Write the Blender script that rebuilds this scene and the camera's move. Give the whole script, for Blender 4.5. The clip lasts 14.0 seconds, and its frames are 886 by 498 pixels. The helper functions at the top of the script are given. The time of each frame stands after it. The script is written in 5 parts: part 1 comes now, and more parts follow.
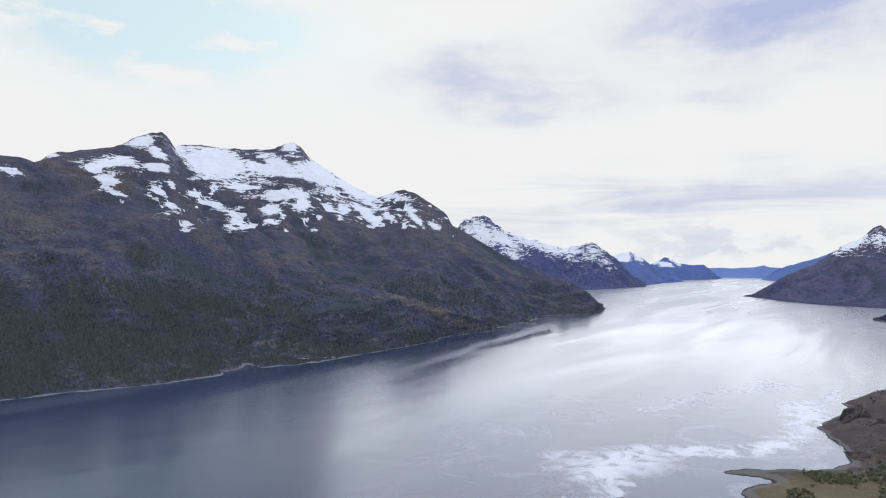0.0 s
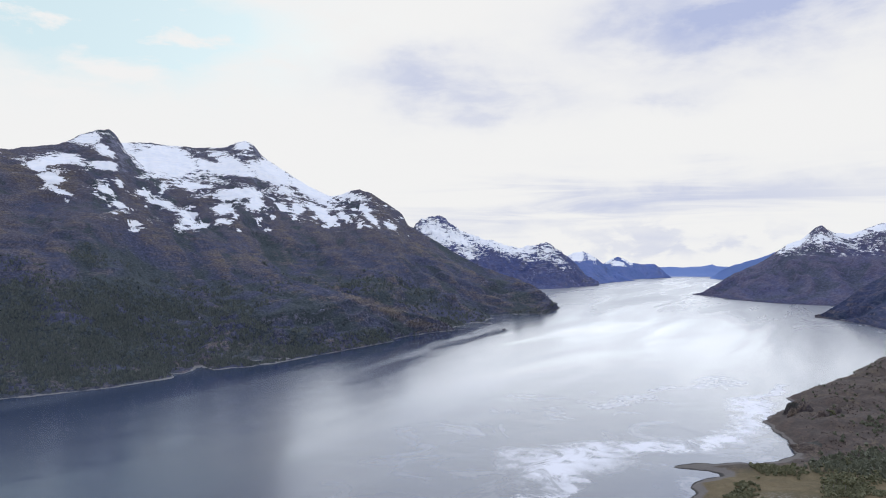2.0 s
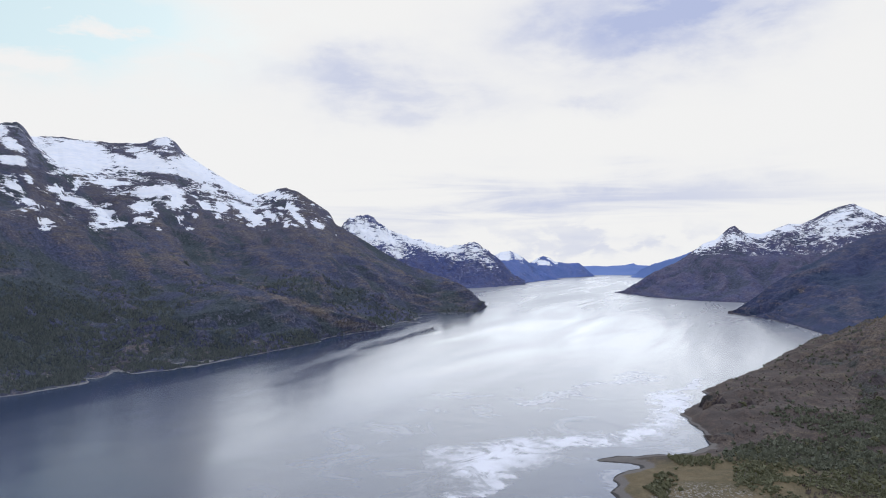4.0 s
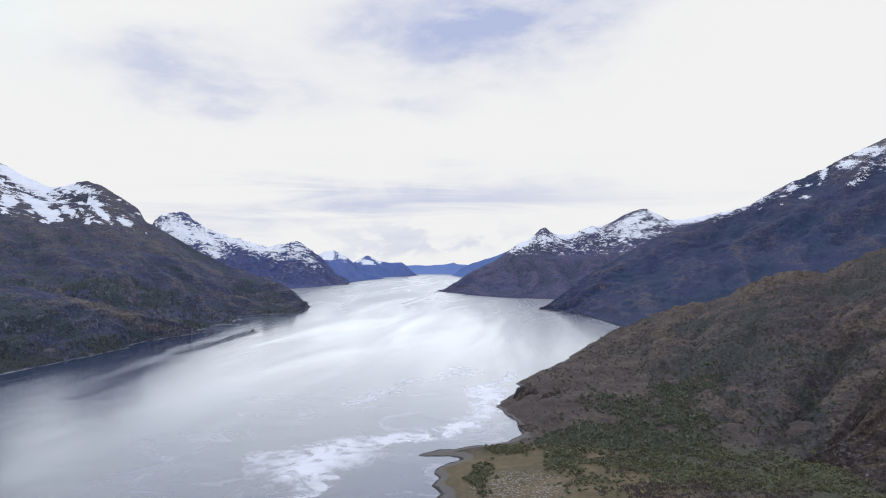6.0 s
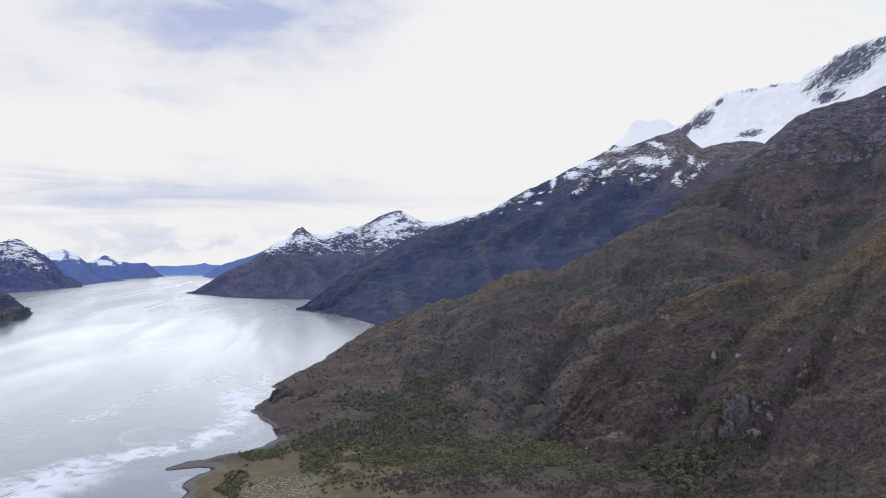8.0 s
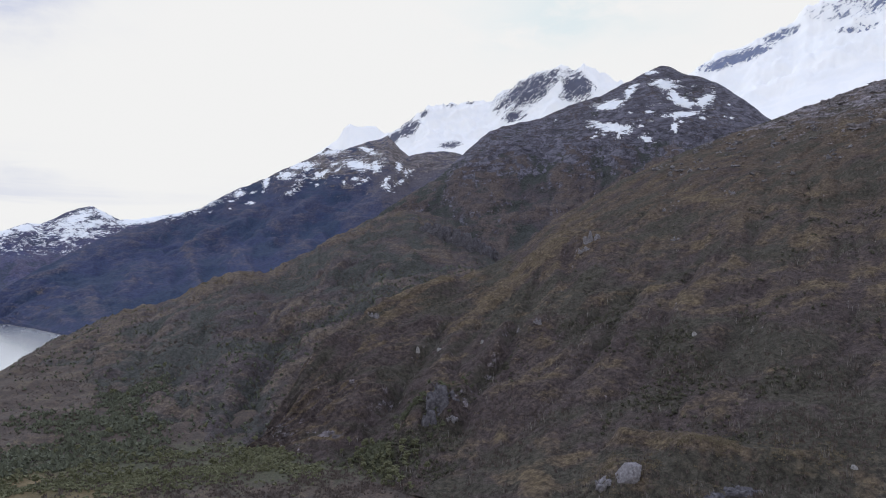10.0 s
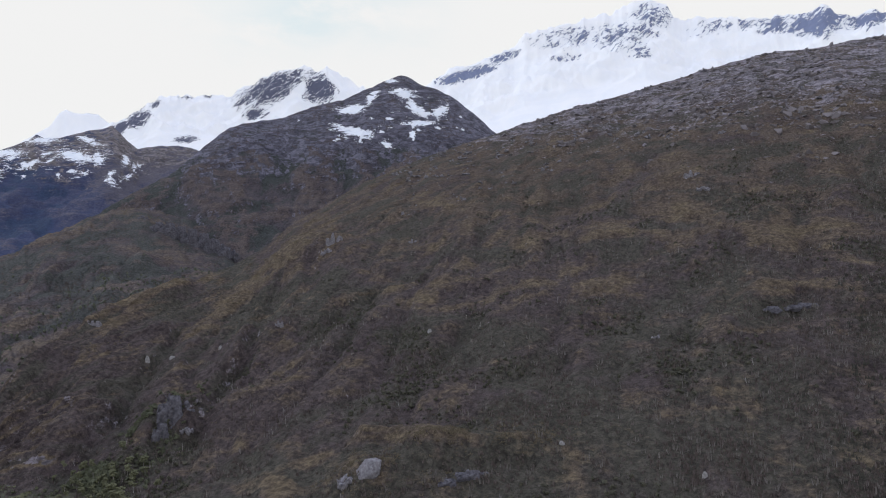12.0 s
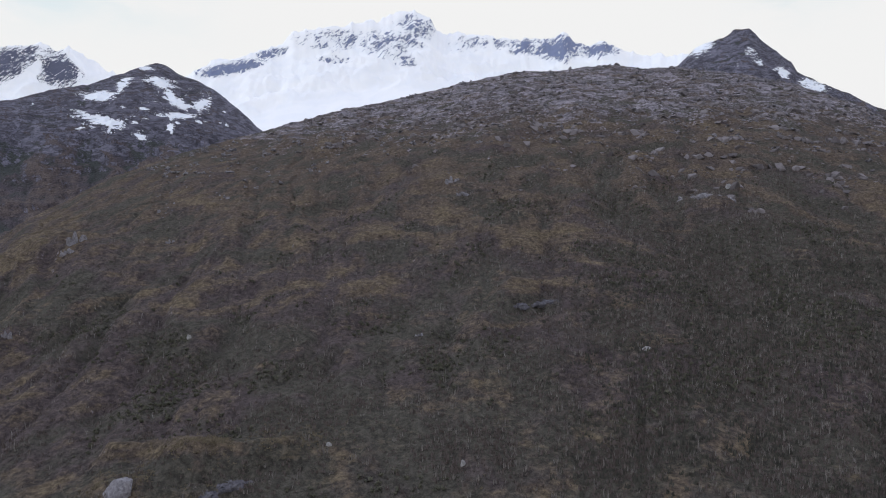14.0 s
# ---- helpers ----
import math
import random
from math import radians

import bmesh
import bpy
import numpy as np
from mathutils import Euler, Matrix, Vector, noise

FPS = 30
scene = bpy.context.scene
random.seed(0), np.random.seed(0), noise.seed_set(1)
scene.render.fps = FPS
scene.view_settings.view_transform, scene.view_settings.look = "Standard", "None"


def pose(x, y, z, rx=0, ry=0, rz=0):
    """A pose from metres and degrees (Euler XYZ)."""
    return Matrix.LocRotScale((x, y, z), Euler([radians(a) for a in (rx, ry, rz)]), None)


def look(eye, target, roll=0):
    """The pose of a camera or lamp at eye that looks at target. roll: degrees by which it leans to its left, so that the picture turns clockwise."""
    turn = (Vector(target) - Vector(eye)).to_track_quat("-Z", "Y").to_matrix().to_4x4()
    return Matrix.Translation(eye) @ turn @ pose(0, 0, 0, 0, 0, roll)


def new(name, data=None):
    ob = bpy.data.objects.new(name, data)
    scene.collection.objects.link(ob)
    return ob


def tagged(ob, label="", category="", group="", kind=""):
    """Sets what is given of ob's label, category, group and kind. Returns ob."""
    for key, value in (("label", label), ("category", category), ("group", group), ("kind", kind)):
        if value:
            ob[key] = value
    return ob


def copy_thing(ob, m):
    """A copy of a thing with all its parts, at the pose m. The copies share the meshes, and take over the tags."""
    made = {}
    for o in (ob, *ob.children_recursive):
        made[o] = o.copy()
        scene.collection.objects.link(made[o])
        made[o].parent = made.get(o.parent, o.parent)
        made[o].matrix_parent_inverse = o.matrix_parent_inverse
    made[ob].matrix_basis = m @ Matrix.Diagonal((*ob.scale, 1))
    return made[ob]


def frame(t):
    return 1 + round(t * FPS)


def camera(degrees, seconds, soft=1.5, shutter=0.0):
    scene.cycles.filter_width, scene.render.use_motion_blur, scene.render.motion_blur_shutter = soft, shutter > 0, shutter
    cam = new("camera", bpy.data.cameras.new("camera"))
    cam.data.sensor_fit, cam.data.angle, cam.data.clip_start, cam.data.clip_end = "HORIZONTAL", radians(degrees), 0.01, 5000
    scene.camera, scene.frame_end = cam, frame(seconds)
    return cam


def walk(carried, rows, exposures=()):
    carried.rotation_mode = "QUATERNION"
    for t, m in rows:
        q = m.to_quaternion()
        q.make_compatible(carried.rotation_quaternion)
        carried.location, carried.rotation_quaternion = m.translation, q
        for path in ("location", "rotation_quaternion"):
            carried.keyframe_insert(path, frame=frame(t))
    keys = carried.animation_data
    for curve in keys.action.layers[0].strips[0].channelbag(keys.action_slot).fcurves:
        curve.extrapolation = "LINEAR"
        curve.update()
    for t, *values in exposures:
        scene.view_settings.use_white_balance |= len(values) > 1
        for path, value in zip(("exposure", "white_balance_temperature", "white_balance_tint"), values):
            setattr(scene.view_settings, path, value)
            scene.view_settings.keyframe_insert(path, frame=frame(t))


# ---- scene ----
# ---- the camera: a hovering drone that turns slowly to its right over a fjord ----
EYE = 110.0
cam = camera(63.8, 14.0, 1.05)
TURNS = [
    (0.0, 0.0, 0.8, -0.05), (0.5, -0.7, 0.79, 0.0), (1.0, -1.51, 0.79, 0.0), (1.5, -2.49, 0.79, 0.03),
    (2.0, -3.56, 0.79, 0.08), (4.5, -12.06, 0.69, 0.16), (5.0, -15.58, 0.67, 0.17), (5.5, -19.41, 0.67, 0.16),
    (6.0, -23.42, 0.65, 0.18), (6.5, -27.78, 0.62, 0.19), (7.0, -32.51, 0.61, 0.16), (9.5, -59.64, 0.62, 0.12),
    (10.0, -65.56, 0.65, 0.09), (10.5, -71.49, 0.65, 0.08), (11.0, -77.02, 0.68, 0.11), (11.5, -81.81, 0.7, 0.13),
    (12.0, -86.06, 0.73, 0.16), (12.5, -90.71, 0.73, 0.21), (13.0, -95.34, 0.74, 0.23), (13.5, -99.97, 0.77, 0.23),
    (14.0, -104.6, 0.78, 0.19),
]
walk(cam, [(t, pose(0, 0, EYE, 90 + pitch, roll, yaw)) for t, yaw, pitch, roll in TURNS])

# ---- node helpers ----


class Nodes:
    """Short-hand for building a node tree."""

    def __init__(self, tree):
        self.tree = tree
        tree.nodes.clear()

    def add(self, kind, props=None, **sockets):
        n = self.tree.nodes.new(kind)
        for k, v in (props or {}).items():
            setattr(n, k, v)
        for k, v in sockets.items():
            self.put(n, k.replace("_", " "), v)
        return n

    def put(self, n, key, v):
        s = n.inputs[int(key)] if key.isdigit() else n.inputs[key]
        if hasattr(v, "is_linked"):
            self.tree.links.new(v, s)
        else:
            s.default_value = v

    def math(self, op, a, b=0.0, clamp=False):
        n = self.add("ShaderNodeMath", {"operation": op, "use_clamp": clamp})
        self.put(n, "0", a)
        self.put(n, "1", b)
        return n.outputs[0]

    def ramp(self, v, lo, hi, a=0.0, b=1.0):
        n = self.add("ShaderNodeMapRange", {"interpolation_type": "SMOOTHSTEP"})
        for k, w in zip("01234", (v, lo, hi, a, b)):
            self.put(n, k, w)
        return n.outputs[0]

    def mix(self, fac, a, b):
        n = self.add("ShaderNodeMix", {"data_type": "RGBA", "clamp_factor": True})
        self.put(n, "0", fac)
        for i, v in ((6, a), (7, b)):
            self.put(n, str(i), (*v, 1) if isinstance(v, tuple) and len(v) == 3 else v)
        return n.outputs[2]

    def noise(self, vec, scale, detail=4.0, rough=0.55, dist=0.0):
        n = self.add("ShaderNodeTexNoise", None, Vector=vec, Scale=scale, Detail=detail, Roughness=rough, Distortion=dist)
        return n.outputs[0]

    def vec(self, op, a, b):
        n = self.add("ShaderNodeVectorMath", {"operation": op})
        self.put(n, "0", a)
        self.put(n, "1", b)
        return n.outputs["Value"] if op in ("DOT_PRODUCT", "DISTANCE", "LENGTH") else n.outputs[0]

    def turned(self, vec, angle):
        n = self.add("ShaderNodeMapping")
        self.put(n, "Vector", vec)
        n.inputs["Rotation"].default_value = (0, 0, radians(angle))
        return n.outputs[0]

    def vscale(self, vec, s, move=(0, 0, 0)):
        n = self.add("ShaderNodeMapping")
        self.put(n, "Vector", vec)
        n.inputs["Scale"].default_value = s
        n.inputs["Location"].default_value = move
        return n.outputs[0]


# ---- sky, sun ----
SUN_BEARING, SUN_RISE = -19.0, 19.0
world = bpy.data.worlds.new("sky")
scene.world = world
world.use_nodes = True
w = Nodes(world.node_tree)
sky = w.add("ShaderNodeTexSky", {"sky_type": "NISHITA", "sun_disc": False, "sun_elevation": radians(SUN_RISE),
                                 "sun_rotation": radians(-SUN_BEARING), "altitude": 100.0, "air_density": 1.0,
                                 "dust_density": 2.0})
direction = w.add("ShaderNodeTexCoord").outputs["Generated"]
sep = w.add("ShaderNodeSeparateXYZ", None, Vector=direction)
height = w.math("MAXIMUM", sep.outputs[2], 0.02)
# a cloud deck seen in perspective: the direction divided by its height
flat = w.add("ShaderNodeCombineXYZ", None, X=w.math("DIVIDE", sep.outputs[0], w.math("ADD", height, 0.12)),
             Y=w.math("DIVIDE", sep.outputs[1], w.math("ADD", height, 0.12)), Z=0.0).outputs[0]
# ragged edges: the direction shifted a little by noise
torn = w.add("ShaderNodeTexNoise", None, Vector=w.vscale(direction, (1.0, 1.0, 1.8)), Scale=9.0, Detail=6.0, Roughness=0.58, Distortion=0.2)
ragged = w.vec("MULTIPLY", w.vec("SUBTRACT", torn.outputs[1], (0.5, 0.5, 0.5)), (0.15, 0.15, 0.10))
ragged = w.vec("ADD", direction, ragged)


def blob(bearing, rise, wide, tall):
    """A soft oval patch of cloud in the sky, by bearing and elevation."""
    b, e = radians(bearing), radians(rise)
    c = Vector((-math.sin(b) * math.cos(e), math.cos(b) * math.cos(e), math.sin(e)))
    side = Vector((math.cos(b), math.sin(b), 0))
    up = side.cross(c)
    total = None
    for axis, size in ((side, wide), (up, tall)):
        d = w.add("ShaderNodeVectorMath", {"operation": "DOT_PRODUCT"})
        w.put(d, "0", ragged)
        d.inputs[1].default_value = axis
        off = w.math("DIVIDE", w.math("SUBTRACT", d.outputs["Value"], axis.dot(c)), math.tan(radians(size)))
        sq = w.math("MULTIPLY", off, off)
        total = sq if total is None else w.math("ADD", total, sq)
    facing = w.add("ShaderNodeVectorMath", {"operation": "DOT_PRODUCT"})
    w.put(facing, "0", direction)
    facing.inputs[1].default_value = c
    near = w.math("GREATER_THAN", facing.outputs["Value"], 0.3)
    return w.math("MULTIPLY", w.math("POWER", 2.718, w.math("MULTIPLY", total, -1.0)), near)


streak = w.noise(w.vscale(direction, (1.3, 1.3, 17.0)), 2.0, 6.0, 0.55, 0.5)
lump = w.noise(w.vscale(direction, (1.0, 1.0, 2.2)), 16.0, 6.0, 0.55, 0.3)
fluff = w.noise(flat, 3.6, 8.0, 0.58, 0.25)
grey = None
for bearing_, rise_, wide_, tall_, amount_ in ((-1.8, 14.4, 5.4, 1.9, 0.60), (-8.0, 12.4, 6.0, 1.6, 0.40), (-25.5, 18.3, 6.0, 3.4, 0.95), (-33.0, 18.8, 5.0, 2.6, 0.75),
                                               (-17.5, 17.6, 5.5, 2.6, 0.36), (-20.8, 12.2, 3.0, 0.9, 0.42)):
    patch = w.math("MULTIPLY", blob(bearing_, rise_, wide_, tall_), amount_)
    grey = patch if grey is None else w.math("ADD", grey, patch)
grey = w.math("MULTIPLY", grey, w.ramp(fluff, 0.34, 0.60, 0.5, 1.1))
# layered cloud over the far end of the fjord, broken lumps beneath it
low = w.math("MULTIPLY", blob(-19.0, 4.3, 18.0, 1.9), w.ramp(streak, 0.40, 0.62))
heap = w.math("MULTIPLY", blob(-21.0, 1.2, 9.0, 1.2), w.ramp(lump, 0.46, 0.60))
grey = w.math("ADD", grey, w.math("ADD", w.math("MULTIPLY", low, 0.72), w.math("MULTIPLY", heap, 0.42)), clamp=True)
gap = w.math("ADD", w.math("MULTIPLY", blob(22.0, 17.5, 10.0, 3.2), 2.2), w.math("MULTIPLY", blob(-76.0, 19.0, 7.0, 2.6), 0.55))
gap = w.math("ADD", gap, w.math("MULTIPLY", blob(-134.0, 19.5, 5.0, 2.0), 0.5))
gap = w.math("MULTIPLY", gap, w.ramp(fluff, 0.32, 0.54), clamp=True)
cloud = w.mix(grey, (0.885, 0.885, 0.885), (0.46, 0.52, 0.745))
clear = w.add("ShaderNodeMix", {"data_type": "RGBA", "blend_type": "MULTIPLY"})
w.put(clear, "0", 1.0)
w.put(clear, "6", sky.outputs[0])
w.put(clear, "7", (0.12, 0.12, 0.12, 1))
haze = w.mix(0.75, clear.outputs[2], (0.72, 0.90, 0.95))
cloud = w.mix(w.ramp(sep.outputs[2], 0.40, 0.80, 0.0, 0.8), cloud, (0.72, 0.81, 1.12))
final = w.mix(gap, cloud, haze)
back = w.add("ShaderNodeBackground", None, Color=final, Strength=1.0)
w.add("ShaderNodeOutputWorld", None, Surface=back.outputs[0])

sun_data = bpy.data.lights.new("sun", "SUN")
sun_data.energy, sun_data.angle, sun_data.color = 0.86, radians(54), (0.84, 0.91, 1.0)
sun = new("sun", sun_data)
b, e = radians(SUN_BEARING), radians(SUN_RISE)
sun.matrix_world = look((-math.sin(b) * math.cos(e) * 900, math.cos(b) * math.cos(e) * 900, math.sin(e) * 900), (0, 0, 0))

# ---- noise on arrays ----
PERM = np.random.RandomState(7).permutation(256)
PERM = np.concatenate([PERM, PERM, PERM])
GRAD = np.stack([np.cos(np.arange(16) * np.pi / 8), np.sin(np.arange(16) * np.pi / 8)], -1)


def perlin(x, y):
    xi, yi = np.floor(x).astype(int), np.floor(y).astype(int)
    xf, yf = x - xi, y - yi
    fade = lambda t: t * t * t * (t * (t * 6 - 15) + 10)
    u, v = fade(xf), fade(yf)

    def corner(dx, dy):
        g = GRAD[PERM[PERM[(xi + dx) & 255] + ((yi + dy) & 255)] & 15]
        return g[..., 0] * (xf - dx) + g[..., 1] * (yf - dy)

    a = corner(0, 0) * (1 - u) + corner(1, 0) * u
    b = corner(0, 1) * (1 - u) + corner(1, 1) * u
    return (a * (1 - v) + b * v) * 1.5


def fbm(x, y, octaves=5, gain=0.5):
    total, amp = 0.0, 1.0
    for k in range(octaves):
        total = total + amp * perlin(x * 2 ** k + 17.3 * k, y * 2 ** k - 9.1 * k)
        amp *= gain
    return total


def ridged(x, y, octaves=5, gain=0.5):
    total, amp = 0.0, 1.0
    for k in range(octaves):
        total = total + amp * (0.5 - np.abs(perlin(x * 2 ** k + 31.7 * k, y * 2 ** k + 5.3 * k)))
        amp *= gain
    return total


# ---- materials ----


def principled(name):
    m = bpy.data.materials.new(name)
    m.use_nodes = True
    return m, Nodes(m.node_tree)


def finish(m, n, color, rough, bump=None, depth=1.0, strength=0.6, **extra):
    p = n.add("ShaderNodeBsdfPrincipled")
    n.put(p, "Base Color", color)
    n.put(p, "Roughness", rough)
    for k, v in extra.items():
        n.put(p, k.replace("_", " "), v)
    if bump is not None:
        bu = n.add("ShaderNodeBump", None, Strength=strength, Distance=depth, Height=bump)
        n.put(p, "Normal", bu.outputs[0])
    n.add("ShaderNodeOutputMaterial", None, Surface=p.outputs[0])
    return m


def land(name, scrub, grass, ochre, rock, snow_from=None, snow_range=80.0, grain=1.0, rock_share=0.5, snow_patch=90.0,
         rock_from=None, green=(0.03, 0.045, 0.02), snow_streak=0.9, relief=1.0, zone=None, contrast=1.0, rock_top=0.33):
    """Moor, scrub, bare rock and snow on a slope; lengths in metres."""
    m, n = principled(name)
    g = n.add("ShaderNodeNewGeometry")
    pos, nor = g.outputs["Position"], n.add("ShaderNodeSeparateXYZ", None, Vector=g.outputs["Normal"]).outputs[2]
    z = n.add("ShaderNodeSeparateXYZ", None, Vector=pos).outputs[2]
    big = n.noise(pos, 0.012 / grain, 6.0, 0.6, 0.5)
    mid = n.noise(pos, 0.05 / grain, 6.0, 0.62, 0.8)
    fine = n.noise(pos, 0.35 / grain, 6.0, 0.68, 0.3)
    speck = n.noise(pos, 1.1 / grain, 3.0, 0.7)
    bands = n.noise(n.vscale(pos, (0.03 / grain, 0.03 / grain, 0.16 / grain)), 1.0, 6.0, 0.65, 1.2)
    sward = n.math("ADD", n.math("MULTIPLY", mid, 0.6), n.math("MULTIPLY", bands, 0.4))
    grown = n.add("ShaderNodeAttribute", {"attribute_name": "cover"}).outputs["Fac"]
    c = n.mix(n.ramp(n.math("ADD", big, n.math("MULTIPLY", grown, 0.13)), 0.42, 0.60), scrub, green)
    sward = n.math("SUBTRACT", sward, n.math("MULTIPLY", grown, 0.18))
    strata = bands
    bands = n.math("SUBTRACT", bands, n.math("MULTIPLY", grown, 0.19))
    if zone:
        # scrub low down, grass higher up the hill
        sward = n.math("ADD", sward, n.ramp(z, zone[0], zone[1], -zone[2], zone[2] * 0.8))
    c = n.mix(n.ramp(sward, 0.45, 0.62), c, grass)
    c = n.mix(n.math("MULTIPLY", n.ramp(n.math("ADD", n.math("MULTIPLY", bands, 0.6), n.math("MULTIPLY", fine, 0.4)), 0.49, 0.74), 0.9), c, ochre)
    dark = n.ramp(fine, 0.30, 0.70, 1.0 - 0.58 * contrast, 1.0 + 0.5 * contrast)
    dn = n.add("ShaderNodeMix", {"data_type": "RGBA", "blend_type": "MULTIPLY"})
    n.put(dn, "0", 1.0)
    n.put(dn, "6", c)
    cc = n.add("ShaderNodeCombineColor")
    for i in "012":
        n.put(cc, i, n.math("MULTIPLY", dark, n.ramp(speck, 0.25, 0.75, 1.0 - 0.3 * contrast, 1.0 + 0.3 * contrast)))
    n.put(dn, "7", cc.outputs[0])
    c = dn.outputs[2]
    stone = n.mix(fine, tuple(v * 0.45 for v in rock), tuple(v * 1.6 for v in rock))
    # crevices, large and small, through the bare rock
    split = n.noise(n.vscale(pos, (0.75, 0.75, 1.6), (3, 9, 4)), 0.040 / grain, 7.0, 0.62, 1.6)
    split = n.ramp(n.math("ABSOLUTE", n.math("SUBTRACT", split, 0.5)), 0.0, 0.05, 0.5, 1.05)
    slab = n.ramp(n.noise(n.vscale(pos, (0.6, 0.6, 1.6)), 0.07 / grain, 5.0, 0.62, 0.8), 0.36, 0.64, 0.62, 1.30)
    shade = n.add("ShaderNodeCombineColor")
    for i in "012":
        n.put(shade, i, n.math("MULTIPLY", split, slab))
    broken = n.add("ShaderNodeMix", {"data_type": "RGBA", "blend_type": "MULTIPLY"})
    n.put(broken, "0", 1.0)
    n.put(broken, "6", stone)
    n.put(broken, "7", shade.outputs[0])
    stone = broken.outputs[2]
    bare = n.math("ADD", n.ramp(nor, 0.90, 0.60, 0.0, rock_share), n.math("MULTIPLY", n.math("SUBTRACT", fine, 0.5), 0.9))
    bare = n.math("ADD", bare, n.math("MULTIPLY", n.math("SUBTRACT", mid, 0.5), 0.9))
    if rock_from is not None:
        bare = n.math("ADD", bare, n.ramp(n.math("ADD", z, n.math("MULTIPLY", n.math("SUBTRACT", big, 0.5), 160.0)),
                                          rock_from, rock_from + 160, 0.0, rock_top))
        bare = n.math("ADD", bare, n.math("MULTIPLY", n.math("SUBTRACT", strata, 0.5), 0.9))
    c = n.mix(n.ramp(bare, 0.38, 0.60), c, stone)
    c = n.mix(n.ramp(n.math("ADD", z, n.math("MULTIPLY", mid, 3.0)), 2.1, 1.8), c, (0.24, 0.24, 0.245))
    rough = 0.95
    h = n.math("ADD", n.math("MULTIPLY", fine, 1.0), n.math("MULTIPLY", speck, 0.35))
    h = n.math("ADD", h, n.math("MULTIPLY", split, 0.5))
    if snow_from is not None:
        wob = n.noise(n.vscale(pos, (1, 1, 2.6)), 1.2 / snow_patch, 5.0, 0.5, 0.7)
        sm = n.noise(n.vscale(pos, (1, 1, 2.8), (50, 20, 9)), 3.2 / snow_patch, 8.0, 0.66, 0.9)
        drift = n.add("ShaderNodeAttribute", {"attribute_name": "drift"}).outputs["Fac"]
        level = n.math("ADD", drift, n.math("MULTIPLY", n.math("SUBTRACT", wob, 0.5), 1.3))
        level = n.math("MULTIPLY", level, 0.8)
        crumb = n.noise(n.vscale(pos, (1, 1, 1.7), (7, 3, 5)), 12.0 / snow_patch, 6.0, 0.7, 0.6)
        level = n.math("ADD", level, n.math("MULTIPLY", n.math("SUBTRACT", sm, 0.5), snow_range * 1.6))
        level = n.math("ADD", level, n.math("MULTIPLY", n.math("SUBTRACT", crumb, 0.5), snow_range * 0.7))
        level = n.math("ADD", level, n.math("MULTIPLY", n.math("SUBTRACT", nor, 0.85), snow_streak))
        level = n.math("ADD", level, n.ramp(z, snow_from, snow_from * 1.25, 0.0, 0.35))
        mask = n.math("MULTIPLY", n.ramp(level, 0.42, 0.46), n.ramp(drift, 0.06, 0.14))
        white = n.mix(n.ramp(sm, 0.3, 0.7), (0.78, 0.83, 0.91), (0.90, 0.92, 0.95))
        c = n.mix(mask, c, white)
        h = n.math("MULTIPLY", h, n.math("SUBTRACT", 1.0, n.math("MULTIPLY", mask, 0.85)))
    return finish(m, n, c, rough, h, 2.2 * grain * relief, 0.9, Specular_IOR_Level=0.15)


MOOR = land("moor", (0.083, 0.066, 0.066), (0.110, 0.085, 0.069), (0.152, 0.119, 0.077), (0.240, 0.220, 0.248), None, rock_share=0.3,
            rock_from=165.0, green=(0.076, 0.070, 0.058), zone=(60.0, 190.0, 0.10), rock_top=0.50, contrast=0.8)
LOW = land("low_moor", (0.090, 0.076, 0.083), (0.120, 0.098, 0.092), (0.158, 0.126, 0.096), (0.17, 0.165, 0.185), None, rock_share=0.3,
           green=(0.078, 0.081, 0.077), contrast=0.75)
# dark moor, with the blue of distant haze mixed into its colours
DARK = land("hazed_dark_moor", (0.046, 0.058, 0.122), (0.053, 0.061, 0.114), (0.112, 0.103, 0.122), (0.175, 0.156, 0.160), 900.0, 1.6, 1.7,
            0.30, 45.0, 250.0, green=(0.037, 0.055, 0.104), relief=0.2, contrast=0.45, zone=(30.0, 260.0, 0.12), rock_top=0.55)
# west mountain colours carry a painted blue haze over brown moor and rock
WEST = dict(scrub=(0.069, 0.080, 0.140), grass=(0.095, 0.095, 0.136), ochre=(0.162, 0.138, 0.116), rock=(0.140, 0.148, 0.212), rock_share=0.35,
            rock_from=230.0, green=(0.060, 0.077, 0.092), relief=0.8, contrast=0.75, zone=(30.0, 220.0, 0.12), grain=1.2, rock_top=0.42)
SPURM = land("hazed_west_slope", snow_from=900.0, snow_range=1.25, snow_patch=80.0, **WEST)
WESTM = land("hazed_west_summit", snow_from=900.0, snow_range=1.0, snow_patch=90.0, **WEST)
BARE = dict(scrub=(0.084, 0.073, 0.083), grass=(0.110, 0.090, 0.090), ochre=(0.140, 0.112, 0.096), rock=(0.150, 0.146, 0.186), grain=1.1,
            green=(0.062, 0.068, 0.066), snow_streak=0.9, relief=1.3, contrast=0.85)
CRAG = land("crag", snow_from=900.0, snow_range=1.15, snow_patch=60.0, rock_share=0.42, rock_from=215.0, rock_top=0.5, **BARE)
PEAK = land("pyramid", snow_from=900.0, snow_range=1.2, snow_patch=45.0, rock_share=0.7, rock_from=200.0, **BARE)
